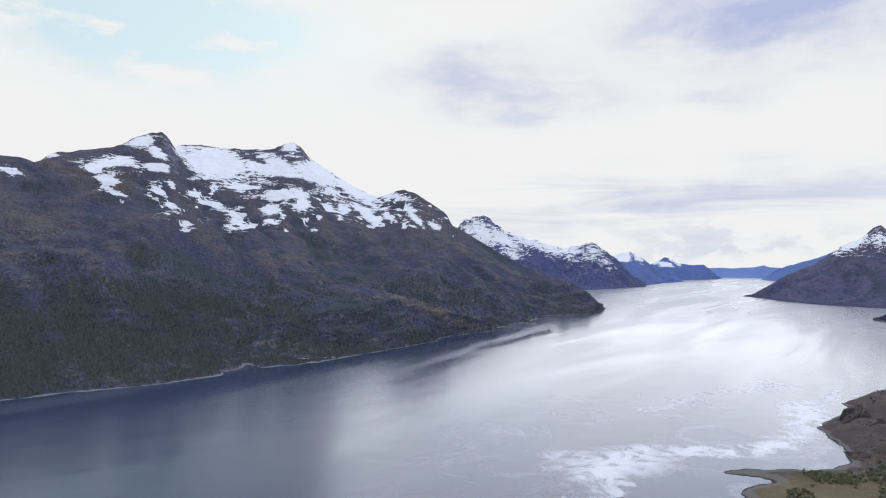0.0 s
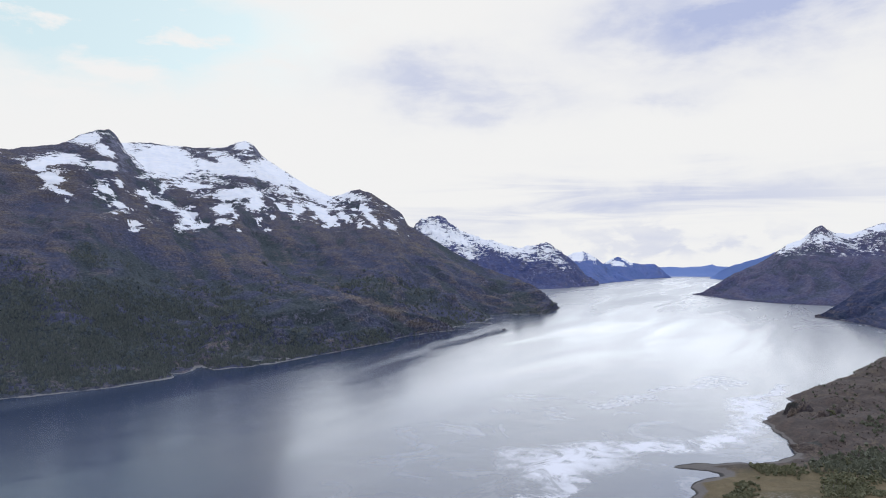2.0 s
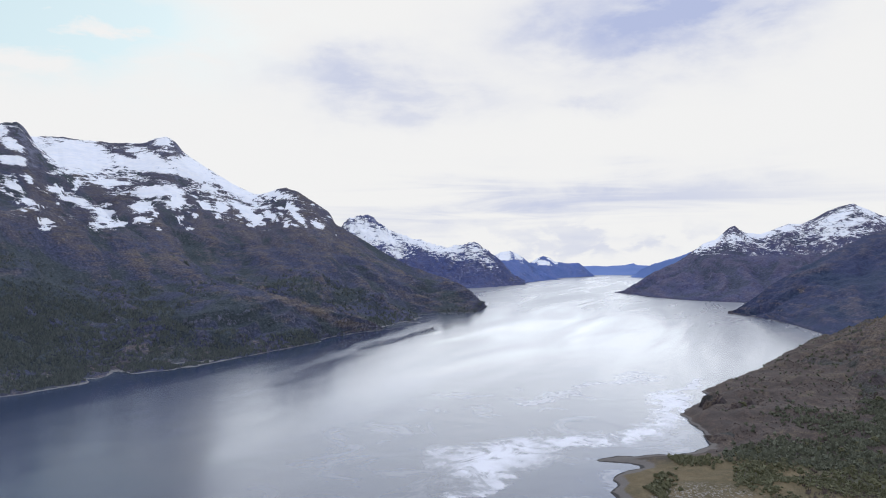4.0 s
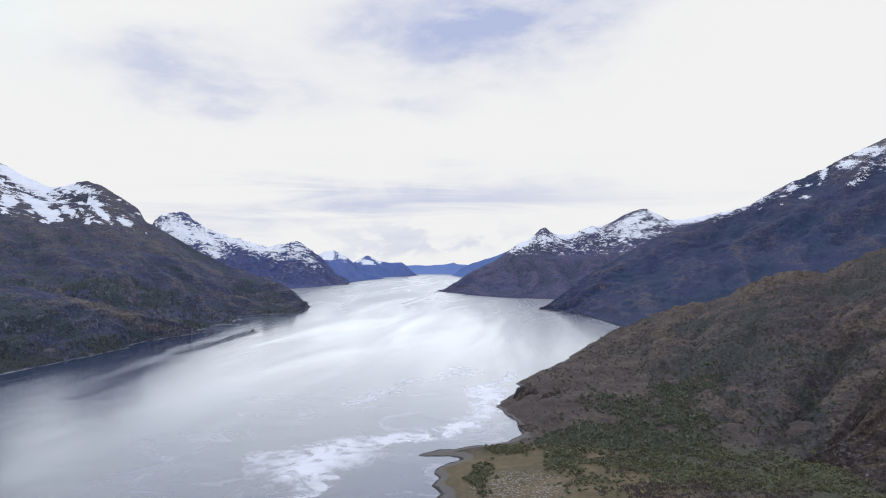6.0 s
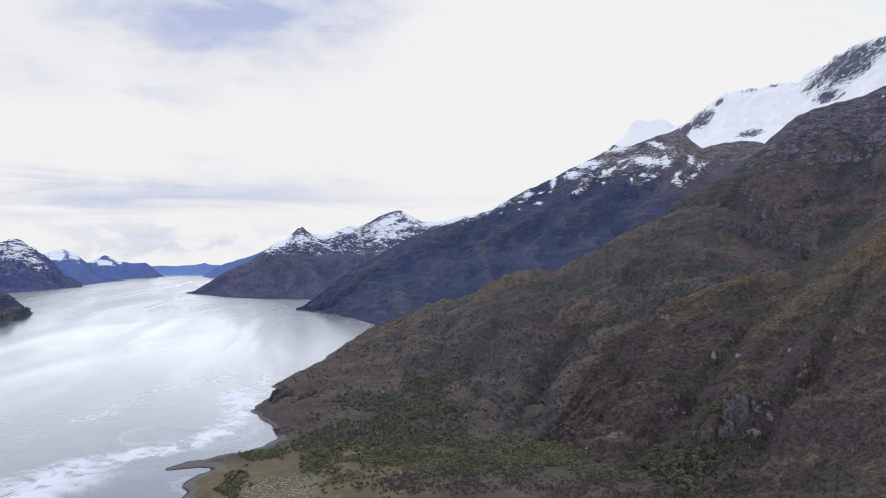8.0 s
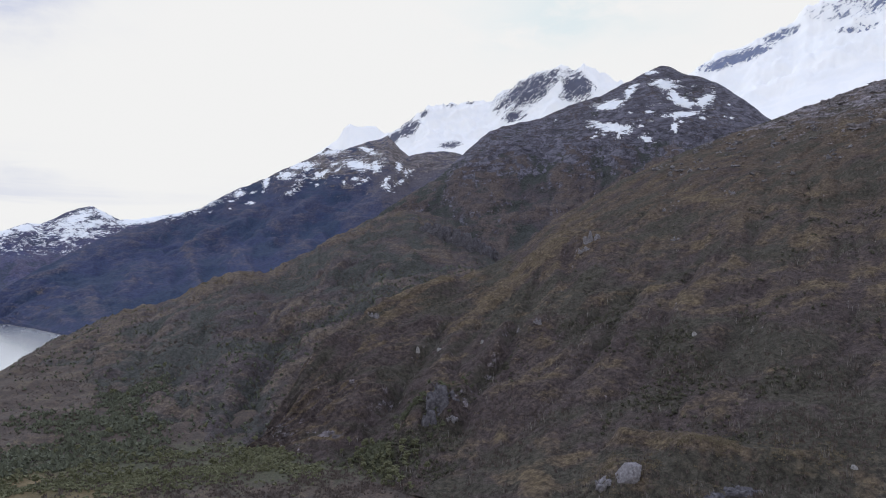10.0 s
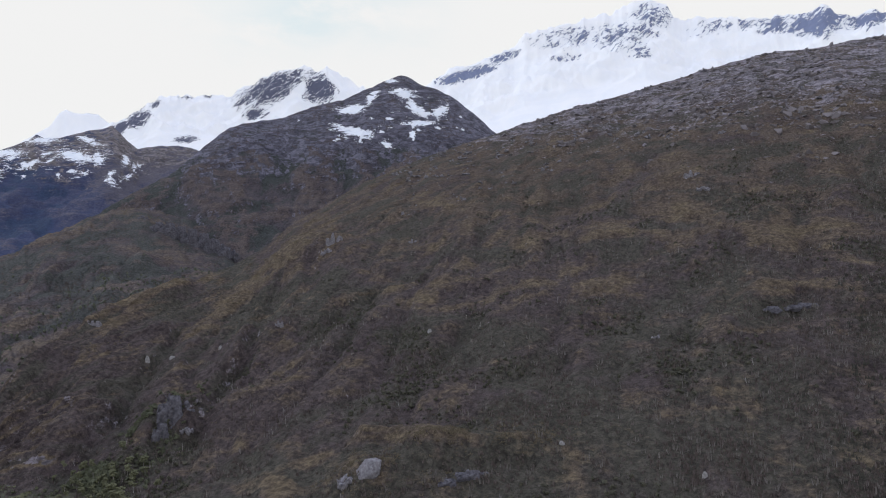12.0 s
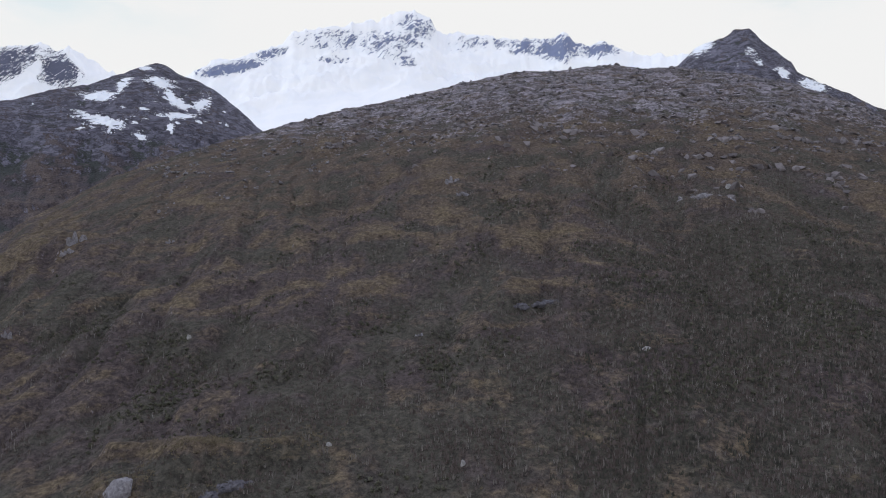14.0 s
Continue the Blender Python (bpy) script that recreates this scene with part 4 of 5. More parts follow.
# the near land: the low knoll by the shore, and the big moorland hill
knoll = slope(
    [(-28.6, -12.0), (-29.3, -10.2), (-30.2, -9.7), (-31.2, -9.45), (-33.7, -8.0), (-35.4, -6.9), (-37.5, -5.75), (-38.6, -5.15), (-41.0, -4.02), (-43.5, -3.60),
     (-46.1, -2.41), (-46.9, -1.98), (-48.9, -1.11), (-50.0, -1.02), (-51.3, -1.03), (-53.1, -0.45), (-55.8, 0.90), (-59.5, 2.72), (-61.3, 3.7), (-63, 3.9), (-66, 3.2), (-70, 1.9), (-75, 0.5)],
    [(-28.6, 500), (-29.3, 560), (-31.2, 680), (-33.7, 810), (-36.8, 1060), (-41, 1060), (-46, 980), (-50, 950), (-56, 1050), (-61.3, 1250), (-66, 1300), (-75, 1300)],
    [(-28.6, 490, -2), (-29.7, 452, -1), (-33, 405, 1), (-42, 385, 1), (-50, 390, 2), (-58, 420, 8), (-75, 460, 20)], 480, 140, 1.3, 0.4, 13.0, 120.0, -15.0,
    85.0, 0.3, 0.14, smooth=1, shear=[(-75, 14), (-30, 14)], lens=(110.0, 40.0, 0.6), terrace=(0.4, 11.0))
carve(knoll, [(-53.2, -6.0, -50.2, -11.5, 0.6, 6, 0.9), (-50.2, -11.5, -48.8, -14.0, 0.7, 5, 1.0), (-57.5, -7.5, -55.0, -12.5, 0.5, 4, 0.7), (-47.5, -5.0, -44.5, -9.5, 0.7, 4, 0.6),
              (-43.0, -3.8, -37.5, -6.6, 0.5, -3, -0.8), (-50.2, -1.4, -46.4, -2.6, 0.5, -4, -1.1), (-60.0, -4.9, -54.6, -6.6, 0.4, -4, -1.2), (-55.0, -8.0, -52.0, -9.2, 0.3, -2, -1.0),
              (-64.5, -0.6, -53.0, -2.2, 0.9, 6, 0.7), (-41.0, -6.5, -31.5, -11.0, 0.4, -3, -0.3), (-60.5, 3.0, -56.0, 0.9, 0.4, -3, -0.7)])
tagged(sheet("hill", [knoll], LOW, None, (), KNOLL_TINT), "low brown scrub-covered knoll rising from the shore", "hill", "", "structure")
HUMMOCKS = [(-79.5, 268, 13, 7), (-84, 276, 16, 6), (-89, 274, 15, 5), (-93, 282, 12, 3), (-66, 390, 22, 9), (-77.4, 640, 26, 9), (-72, 480, 30, 8),
            (-111, 520, 26, 7), (-104, 640, 34, 7), (-124, 560, 30, 8), (-97, 420, 26, 5)]
hill = slope(
    [(-50.2, -15.6), (-51, -14.4), (-52.2, -12.2), (-53.6, -9.8), (-54.6, -8.0), (-55.8, -6.55), (-58.5, -4.99), (-59.7, -4.23), (-61.7, -3.28), (-64.9, -1.83), (-66.7, -1.51), (-69.4, -0.70), (-71.6, 0.63), (-73.7, 2.39),
     (-75.9, 3.7), (-77.9, 5.0), (-80.0, 6.25), (-82.0, 7.07), (-85.8, 8.55), (-90.1, 9.9), (-93.2, 10.78), (-96.3, 11.74), (-100.8, 12.69),
     (-105.4, 13.70), (-109.9, 14.58), (-114.4, 14.67), (-116.2, 14.88), (-118.3, 14.83), (-120.9, 14.41), (-123.0, 14.29), (-127.0, 13.52),
     (-131.1, 12.31), (-134.3, 10.88), (-136.6, 9.49), (-146, 6.0)],
    [(-50.2, 402), (-52, 412), (-53.6, 430), (-55, 465), (-57, 510), (-60, 560), (-65, 620), (-70, 700), (-76, 800), (-82, 900), (-90, 1000), (-100, 1100), (-118, 1150), (-146, 1000)],
    [(-50.2, 396, 2), (-53.5, 380, 2), (-58, 340, 3), (-65, 300, 8), (-72, 262, 16), (-90, 240, 26), (-110, 230, 28), (-146, 220, 30)], 720, 190, 1.35, 0.45, 11.0, 120.0,
    -10.0, 95.0, 0.2, 0.04, lens=(85.0, 26.0, 0.35), shear=[(-146, -6), (-125, -4), (-104, 6), (-85, 18), (-50, 20)], terrace=(0.4, 9.0), smooth=1, mounds=HUMMOCKS)
carve(hill, [(-73.3, -2.0, -69.8, -8.2, 0.6, 6, 0.8), (-69.8, -8.2, -66.5, -12.5, 0.7, 7, 0.9), (-66.5, -12.5, -57.6, -17.8, 1.3, 5, 1.1), (-65.5, -5.5, -61.7, -11.0, 0.5, 5, 0.7),
             (-61.7, -11.0, -58.0, -15.0, 0.7, 4, 0.7), (-77.1, 2.2, -72.5, -0.6, 0.6, -4, -0.9), (-71.6, -2.0, -66.5, -6.0, 0.7, -4, -1.0), (-66.0, -7.5, -63.5, -13.0, 0.7, -3, -0.4),
             (-65.8, -1.9, -59.4, -4.3, 0.45, -4, -1.1), (-80.5, -3.0, -75.0, -6.0, 0.6, 4, 0.7), (-89.0, -5.0, -84.0, -9.0, 0.7, 4, 0.8), (-83.5, -8.0, -78.5, -11.5, 0.7, 3, 0.6),
             (-95.5, -8.5, -90.0, -9.5, 0.8, 3, 0.8), (-90.0, -1.5, -84.0, -3.4, 0.5, -2, -0.8), (-101.0, 2.5, -92.5, 1.0, 0.6, -2, -0.8), (-112.0, 1.0, -104.5, 3.6, 0.6, -3, -0.9),
             (-116.5, -2.2, -110.0, -2.0, 0.45, -3, -1.2), (-117.5, -3.7, -109.5, -4.2, 0.35, 4, 1.0), (-126.0, 0.0, -117.5, 3.5, 1.2, 4, 0.9), (-92.0, -14.6, -80.0, -13.6, 0.5, -3, -1.2),
             (-93.0, -16.0, -84.0, -16.0, 0.4, 3, 0.9), (-100.0, -2.0, -94.0, -2.6, 0.4, -2, -0.8), (-107.0, -6.5, -98.0, -5.5, 0.5, 2, 0.7)])
tagged(sheet("hillside", [hill], MOOR, None, (), HILL_TINT + MOOR_TINT), "broad moorland hillside of brown grass, grey scrub and rock", "hill", "", "structure")

# the low flat with the beach and the spit
EDGE = [(60, -200), (90, 60), (118, 240), (126.7, 301.4), (136.2, 325.6), (143.0, 340.2), (151.1, 347.6), (163.8, 352.8), (148.6, 366.0), (145.6, 371.5),
        (153.3, 373.8), (166.1, 374.9), (187.2, 373.8), (203.7, 375.3), (219.5, 384.8), (230.3, 400.5), (236.4, 424.6), (245.0, 466.6), (263.4, 485.1),
        (289.0, 508.7), (300.9, 519.1), (303.9, 541.5), (341.6, 575.3), (408.5, 629.0), (484.8, 708.0), (647, 865), (760, 830), (560, 330), (420, -60),
        (330, -330), (60, -330)]


def flat_land():
    xs, ys = np.arange(50, 690, 4.2), np.arange(-220, 900, 4.2)
    X, Y = np.meshgrid(xs, ys)
    X = X + 0.0
    inside = np.zeros(X.shape, bool)
    dist = np.full(X.shape, 1e9)
    Xw, Yw = X + 3.0 * fbm(X / 14, Y / 14, 3), Y + 3.0 * fbm(X / 14 + 50, Y / 14, 3)
    for (ax, ay), (bx, by) in zip(EDGE, EDGE[1:] + EDGE[:1]):
        t = np.clip(((Xw - ax) * (bx - ax) + (Yw - ay) * (by - ay)) / ((bx - ax) ** 2 + (by - ay) ** 2), 0, 1)
        dist = np.minimum(dist, np.hypot(Xw - ax - t * (bx - ax), Yw - ay - t * (by - ay)))
        cross = (ay > Yw) != (by > Yw)
        inside ^= cross & (Xw < (bx - ax) * (Yw - ay) / (by - ay + 1e-9) + ax)
    s = np.where(inside, dist, -dist)
    wild = np.clip((np.hypot(X, Y) - 425) / 40, 0, 1)
    Z = np.where(s > 0, 5.5 * (1 - np.exp(-s / (35.0 - 27.0 * wild))), np.maximum(0.12 * s, -4))
    Z = Z + np.clip(s / 20, 0, 1) * (0.9 * fbm(X / 25, Y / 25, 5, 0.55) + 0.6 + wild * (4.5 * fbm(X / 45 + 7, Y / 45, 5, 0.55) + 1.5))
    return X, Y, Z


def flat_material():
    m, n = principled("bog_and_beach")
    pos = n.add("ShaderNodeNewGeometry").outputs["Position"]
    z = n.add("ShaderNodeSeparateXYZ", None, Vector=pos).outputs[2]
    big, mid, fine = n.noise(pos, 0.02, 5.0, 0.6, 0.6), n.noise(pos, 0.12, 6.0, 0.62, 0.6), n.noise(pos, 0.9, 5.0, 0.65)
    c = n.mix(n.ramp(big, 0.40, 0.60), (0.156, 0.122, 0.068), (0.118, 0.100, 0.056))
    c = n.mix(n.ramp(mid, 0.42, 0.68), c, (0.190, 0.150, 0.086))
    # a patch of bleached hummocks in the bog
    pale = n.add("ShaderNodeVectorMath", {"operation": "DISTANCE"})
    n.put(pale, "0", pos)
    pale.inputs[1].default_value = (163, 288, 5)
    fleck = n.noise(n.vscale(pos, (1.0, 0.7, 1.0)), 1.0, 3.0, 0.55, 0.4)
    c = n.mix(n.math("MULTIPLY", n.ramp(fleck, 0.53, 0.60), n.ramp(n.math("ADD", pale.outputs["Value"], n.math("MULTIPLY", mid, 30.0)), 46.0, 28.0)), c, (0.33, 0.31, 0.285))
    c = n.mix(n.ramp(fine, 0.3, 0.55, 0.4, 0.0), c, (0.06, 0.052, 0.034))
    away = n.add("ShaderNodeVectorMath", {"operation": "DISTANCE"})
    n.put(away, "0", pos)
    away.inputs[1].default_value = (172, 296, 0)
    moor = n.mix(n.ramp(mid, 0.40, 0.62), (0.078, 0.063, 0.058), (0.116, 0.088, 0.075))
    moor = n.mix(n.ramp(n.noise(pos, 0.06, 6.0, 0.65, 1.0), 0.52, 0.66), moor, (0.140, 0.112, 0.082))
    moor = n.mix(n.ramp(fine, 0.40, 0.55, 0.7, 0.0), moor, (0.050, 0.045, 0.045))
    moor = n.mix(n.ramp(n.noise(pos, 0.4, 6.0, 0.7, 0.6), 0.56, 0.72, 0.0, 0.6), moor, (0.130, 0.104, 0.084))
    ring = n.math("ABSOLUTE", n.math("SUBTRACT", n.vec("LENGTH", pos, (0.0, 0.0, 0.0)), n.ramp(mid, 0.3, 0.7, 368.0, 392.0)))
    east = n.add("ShaderNodeSeparateXYZ", None, Vector=pos)
    grown = n.math("MULTIPLY", n.ramp(ring, 58.0, 26.0), n.ramp(n.math("SUBTRACT", east.outputs[0], n.math("MULTIPLY", east.outputs[1], 0.60)), -5.0, 12.0))
    moor = n.mix(n.math("MULTIPLY", grown, 0.85), moor, n.mix(n.ramp(fine, 0.35, 0.65), (0.058, 0.062, 0.044), (0.100, 0.104, 0.066)))
    reach = n.math("ADD", away.outputs["Value"], n.math("MULTIPLY", n.math("SUBTRACT", big, 0.5), 60.0))
    c = n.mix(n.ramp(reach, 50.0, 82.0), c, moor)
    shore = n.math("ADD", z, n.math("MULTIPLY", n.math("SUBTRACT", mid, 0.5), 0.9))
    c = n.mix(n.ramp(shore, 1.35, 0.95), c, n.mix(fine, (0.11, 0.10, 0.095), (0.21, 0.195, 0.18)))
    c = n.mix(n.ramp(shore, 0.35, 0.15), c, (0.05, 0.048, 0.048))
    return finish(m, n, c, 0.92, n.math("ADD", fine, mid), 0.6, 0.8, Specular_IOR_Level=0.2)


FLAT = flat_land()
tagged(sheet("ground", [FLAT], flat_material()), "low boggy flat with tan grass, shingle beach and spit", "ground", "", "structure")

# the fjord
bm = bmesh.new()
bmesh.ops.create_grid(bm, x_segments=60, y_segments=60, size=4950)
me = bpy.data.meshes.new("water")
bm.to_mesh(me)
bm.free()
me.materials.append(SEA)
tagged(new("water", me), "pale silvery fjord water with soft ripples and calm swirls", "water", "", "structure")

# ---- plants and stones ----
rng = np.random.RandomState(11)


def tri_mesh(name, verts, tris, material, smooth=False):
    me = bpy.data.meshes.new(name)
    me.vertices.add(len(verts))
    me.vertices.foreach_set("co", np.asarray(verts, np.float32).ravel())
    me.loops.add(len(tris) * 3)
    me.loops.foreach_set("vertex_index", np.asarray(tris, np.int32).ravel())
    me.polygons.add(len(tris))
    me.polygons.foreach_set("loop_start", np.arange(0, len(tris) * 3, 3, dtype=np.int32))
    me.polygons.foreach_set("use_smooth", np.full(len(tris), smooth, bool))
    me.update(calc_edges=True)
    me.validate()
    me.materials.append(material)
    return me


OCT_V = np.array([(1, 0, 0), (-1, 0, 0), (0, 1, 0), (0, -1, 0), (0, 0, 1), (0, 0, -1)], float)
OCT_F = np.array([(0, 2, 4), (2, 1, 4), (1, 3, 4), (3, 0, 4), (2, 0, 5), (1, 2, 5), (3, 1, 5), (0, 3, 5)])


def spin(count):
    """Random turns as matrices."""
    q = rng.normal(size=(count, 4))
    q /= np.linalg.norm(q, axis=1)[:, None]
    a, b, c, d = q.T
    return np.stack([a * a + b * b - c * c - d * d, 2 * (b * c - a * d), 2 * (b * d + a * c), 2 * (b * c + a * d), a * a - b * b + c * c - d * d,
                     2 * (c * d - a * b), 2 * (b * d - a * c), 2 * (c * d + a * b), a * a - b * b - c * c + d * d], -1).reshape(-1, 3, 3)


TET_V = np.array([(1, 1, 1), (-1, -1, 1), (-1, 1, -1), (1, -1, -1)], float)
TET_F = np.array([(0, 2, 1), (0, 1, 3), (0, 3, 2), (1, 2, 3)])


def clump(lumps, tall=1.0, size=0.42, base_v=OCT_V, base_f=OCT_F):
    """A crown of many small uneven lumps, one metre in radius, standing on z = 0."""
    p = rng.normal(size=(lumps, 3))
    p /= np.linalg.norm(p, axis=1)[:, None]
    p *= (0.35 + 0.5 * rng.rand(lumps)[:, None])
    p[:, 2] = (p[:, 2] * 0.75 + 0.8) * tall
    s = size * (0.6 + 0.8 * rng.rand(lumps))
    k = len(base_v)
    v = np.einsum("nij,kj->nki", spin(lumps), base_v) * (s[:, None, None] * (0.6 + 0.8 * rng.rand(lumps, k, 1))) + p[:, None, :]
    f = base_f[None] + k * np.arange(lumps)[:, None, None]
    return v.reshape(-1, 3), f.reshape(-1, 3)


def pick(grid, count, weight, follow=0.9):
    """Random places on a slope, by area and by weight(X, Y, Z, share of the way up)."""
    X, Y, Z = grid
    rows = X.shape[0] - 12
    ux, uy = np.gradient(X), np.gradient(Y)
    area = np.abs(ux[0] * uy[1] - ux[1] * uy[0])
    share = np.clip(np.arange(X.shape[0])[:, None] / rows, 0, 1) + 0 * X
    p = area * np.clip(weight(X, Y, Z, share), 0, None)
    if id(Z) in COVER:
        p = p * np.clip(0.6 + follow * COVER[id(Z)][1], 0.05, 2)
    p[rows:] = 0
    p[:, -1] = 0
    idx = rng.choice(X.size, count, p=(p / p.sum()).ravel())
    r, c = np.unravel_index(idx, X.shape)
    fr, fc = rng.rand(count), rng.rand(count)
    out = []
    for G in grid:
        out.append((G[r, c] * (1 - fc) + G[r, c + 1] * fc) * (1 - fr) + (G[r + 1, c] * (1 - fc) + G[r + 1, c + 1] * fc) * fr)
    return np.stack(out, -1)


def scatter(name, places, sizes, kinds, material, label, category, tall=(0.8, 1.3), smooth=False):
    verts, tris, base = [], [], 0
    which = rng.randint(len(kinds), size=len(places))
    for k, (v, f) in enumerate(kinds):
        sel = np.where(which == k)[0]
        a = rng.rand(len(sel)) * 6.283
        s = sizes[sel]
        h = s * (tall[0] + (tall[1] - tall[0]) * rng.rand(len(sel)))
        x = v[None, :, 0] * np.cos(a)[:, None] - v[None, :, 1] * np.sin(a)[:, None]
        y = v[None, :, 0] * np.sin(a)[:, None] + v[None, :, 1] * np.cos(a)[:, None]
        co = np.stack([x * s[:, None], y * s[:, None], v[None, :, 2] * h[:, None]], -1) + places[sel][:, None, :]
        verts.append(co.reshape(-1, 3))
        tris.append((f[None] + len(v) * np.arange(len(sel))[:, None, None] + base).reshape(-1, 3))
        base += len(sel) * len(v)
    ob = new(name, tri_mesh(name, np.concatenate(verts), np.concatenate(tris), material, smooth))
    return tagged(ob, label, category, "", "stuff")


def tuft(blades, tall, wide):
    """Upright slender sprigs from one root, open below."""
    v, f = [], []
    for k in range(blades):
        a, r = rng.rand() * 6.283, 0.75 * rng.rand() ** 0.5
        x, y, h, w_ = r * math.cos(a), r * math.sin(a), tall * rng.uniform(0.6, 1.2), wide * rng.uniform(0.7, 1.3)
        t0 = rng.rand() * 6.283
        v += [(x + w_ * math.cos(t0 + q * 2.094), y + w_ * math.sin(t0 + q * 2.094), -0.2) for q in range(3)]
        v.append((x * 1.5 + rng.normal() * 0.15, y * 1.5 + rng.normal() * 0.15, h))
        f += [(4 * k + q, 4 * k + (q + 1) % 3, 4 * k + 3) for q in range(3)]
    return np.array(v), np.array(f)


BUSH = [tuft(4, 1.5, 0.46) for _ in range(12)]
SPRIG = [tuft(7, 2.2, 0.16) for _ in range(12)]
GRASS = [tuft(4, 1.0, 0.40) for _ in range(12)]
FINE = [clump(9, 0.75, 0.34, TET_V, TET_F) for _ in range(12)]
WOODY = [clump(9, 0.75, 0.4, TET_V, TET_F) for _ in range(12)]
CROWN = [tuft(4, 1.25, 0.66) for _ in range(10)]
SMALL = [clump(5, 0.9, 0.5, TET_V, TET_F) for _ in range(12)]


def hill_scrub(X, Y, Z, u):
    right = np.clip((-104 - bearing(X, Y)) / 12, 0, 1)
    dense = 0.12 + np.clip(fbm(X / 45, Y / 45, 4) + 0.15, 0, 0.6) + 0.9 * right
    return dense * np.clip(1.2 - 1.7 * u + 0.25 * fbm(X / 70, Y / 70, 3), 0.004, 1) * (60.0 / np.hypot(X, Y)) ** 0.8


def hill_green(X, Y, Z, u):
    return np.clip(fbm(X / 60 + 30, Y / 60, 4) - 0.05, 0, 0.5) * np.clip(1.0 - 1.6 * u, 0.0, 1)


def lower(X, Y, Z, u):
    return (0.3 + np.clip(fbm(X / 80, Y / 80, 3) + 0.2, 0, 0.4)) * np.clip(1.35 - 2.4 * u + 0.5 * fbm(X / 110 + 3, Y / 110, 4), 0, 1)


def bearing(X, Y):
    return np.degrees(np.arctan2(-X, Y))


def bump_at(v, mid, wide):
    return np.exp(-((v - mid) / wide) ** 2)


def knoll_wood(X, Y, Z, u):
    d, a = np.hypot(X, Y), bearing(X, Y)
    edge = 445 + 13.0 * (-30.5 - a) + 60 * fbm(X / 40, Y / 40, 4)
    return np.clip((edge - d) / 55, 0.02, 1) * np.clip(0.55 + fbm(X / 18 + 2, Y / 18, 3), 0.05, 1) * (a < -30.3) * np.clip((a + 45) / 3.0, 0.04, 1) * (Z > 1.5)


def strip(X, Y, Z, u):
    d, a = np.hypot(X, Y), bearing(X, Y)
    return bump_at(d, 368 - 0.3 * (a + 33), 24) * (a < -31.5) * (a > -56) * (0.5 + fbm(X / 25, Y / 25, 3))


def beach_hedge(X, Y, Z, u):
    d, a = np.hypot(X, Y), bearing(X, Y)
    return (bump_at(a, -25.0, 1.1) * (d < 380) + bump_at(d, 395, 8) * bump_at(a, -27.5, 2.0)) * (Z > 2.6)


TUSSOCK = simple("tussock_grass", (0.120, 0.100, 0.072), (0.170, 0.142, 0.096), 0.3)

p = pick(hill, 30000, hill_scrub, 0.9)
scatter("scrub", p, 0.45 + 0.6 * rng.rand(len(p)) ** 2, BUSH, SHRUB, "dark grey-brown scrub covering the lower moorland hillside", "scrub")
p = pick(hill, 4600, hill_scrub, 0.7)
scatter("scrub", p, 0.5 + 0.7 * rng.rand(len(p)), SPRIG, TWIG, "leafless grey bushes on the moorland hillside", "scrub")
p = pick(hill, 3300, hill_green, 1.4)
scatter("thicket", p, 0.5 + 0.7 * rng.rand(len(p)), FINE, DULL, "dull green thicket in the hollows of the hillside", "thicket")
p = pick(hill, 3000, lambda X, Y, Z, u: sum((3.0 if d < 300 else 0.5) * bump_at(np.hypot(X + math.sin(radians(a)) * d, Y - math.cos(radians(a)) * d), 0, r * 1.2) for a, d, r, h in HUMMOCKS)
         * np.clip(0.2 + fbm(X / 9, Y / 9, 3), 0, 1) + 0.03 * np.clip(fbm(X / 30, Y / 30, 3), 0, 1), -0.9)
scatter("tussocks", p, 0.3 + 0.6 * rng.rand(len(p)), GRASS, TUSSOCK, "ochre tussock grass on the hummocks of the hillside", "grass", (0.5, 0.9))
p = pick(knoll, 7000, lambda X, Y, Z, u: (0.06 + np.clip(fbm(X / 60 + 5, Y / 60, 4) + 0.1, 0, 0.6)) * np.clip(1.2 - u, 0.1, 1) * (Z > 2))
scatter("scrub", p, 0.45 + 0.75 * rng.rand(len(p)) ** 2, BUSH, SHRUB, "low dark scrub on the shore knoll", "scrub")
p = pick(knoll, 5800, knoll_wood, 0.4)
scatter("woodland", p, 0.55 + 0.6 * rng.rand(len(p)), SMALL, WOOD, "dark green woodland on the foot of the knoll", "woodland", (1.0, 1.6))
p = pick(FLAT, 3600, lambda X, Y, Z, u: knoll_wood(X, Y, Z, u) * (np.hypot(X, Y) > 396))
scatter("woodland", p, 0.55 + 0.6 * rng.rand(len(p)), SMALL, WOOD, "dark green woodland behind the cove", "woodland", (1.0, 1.6))
p = pick(FLAT, 5200, strip)
scatter("thicket", p, 0.4 + 0.55 * rng.rand(len(p)), SMALL, GREEN, "strip of green bushes between the bog and the knoll", "thicket", (0.6, 1.0))
p = pick(FLAT, 420, beach_hedge)
scatter("thicket", p, 0.6 + 0.7 * rng.rand(len(p)), WOODY, GREEN, "dark bushes behind the shingle beach", "thicket")
p = pick(FLAT, 8000, lambda X, Y, Z, u: (Z > 2.5) * (bearing(X, Y) < -30) * (np.hypot(X, Y) > 395) * np.clip(0.3 + fbm(X / 25, Y / 25, 3), 0, 1))
scatter("scrub", p, 0.35 + 0.6 * rng.rand(len(p)), BUSH, SHRUB, "low heath on the point by the fjord", "scrub", (0.4, 0.8))
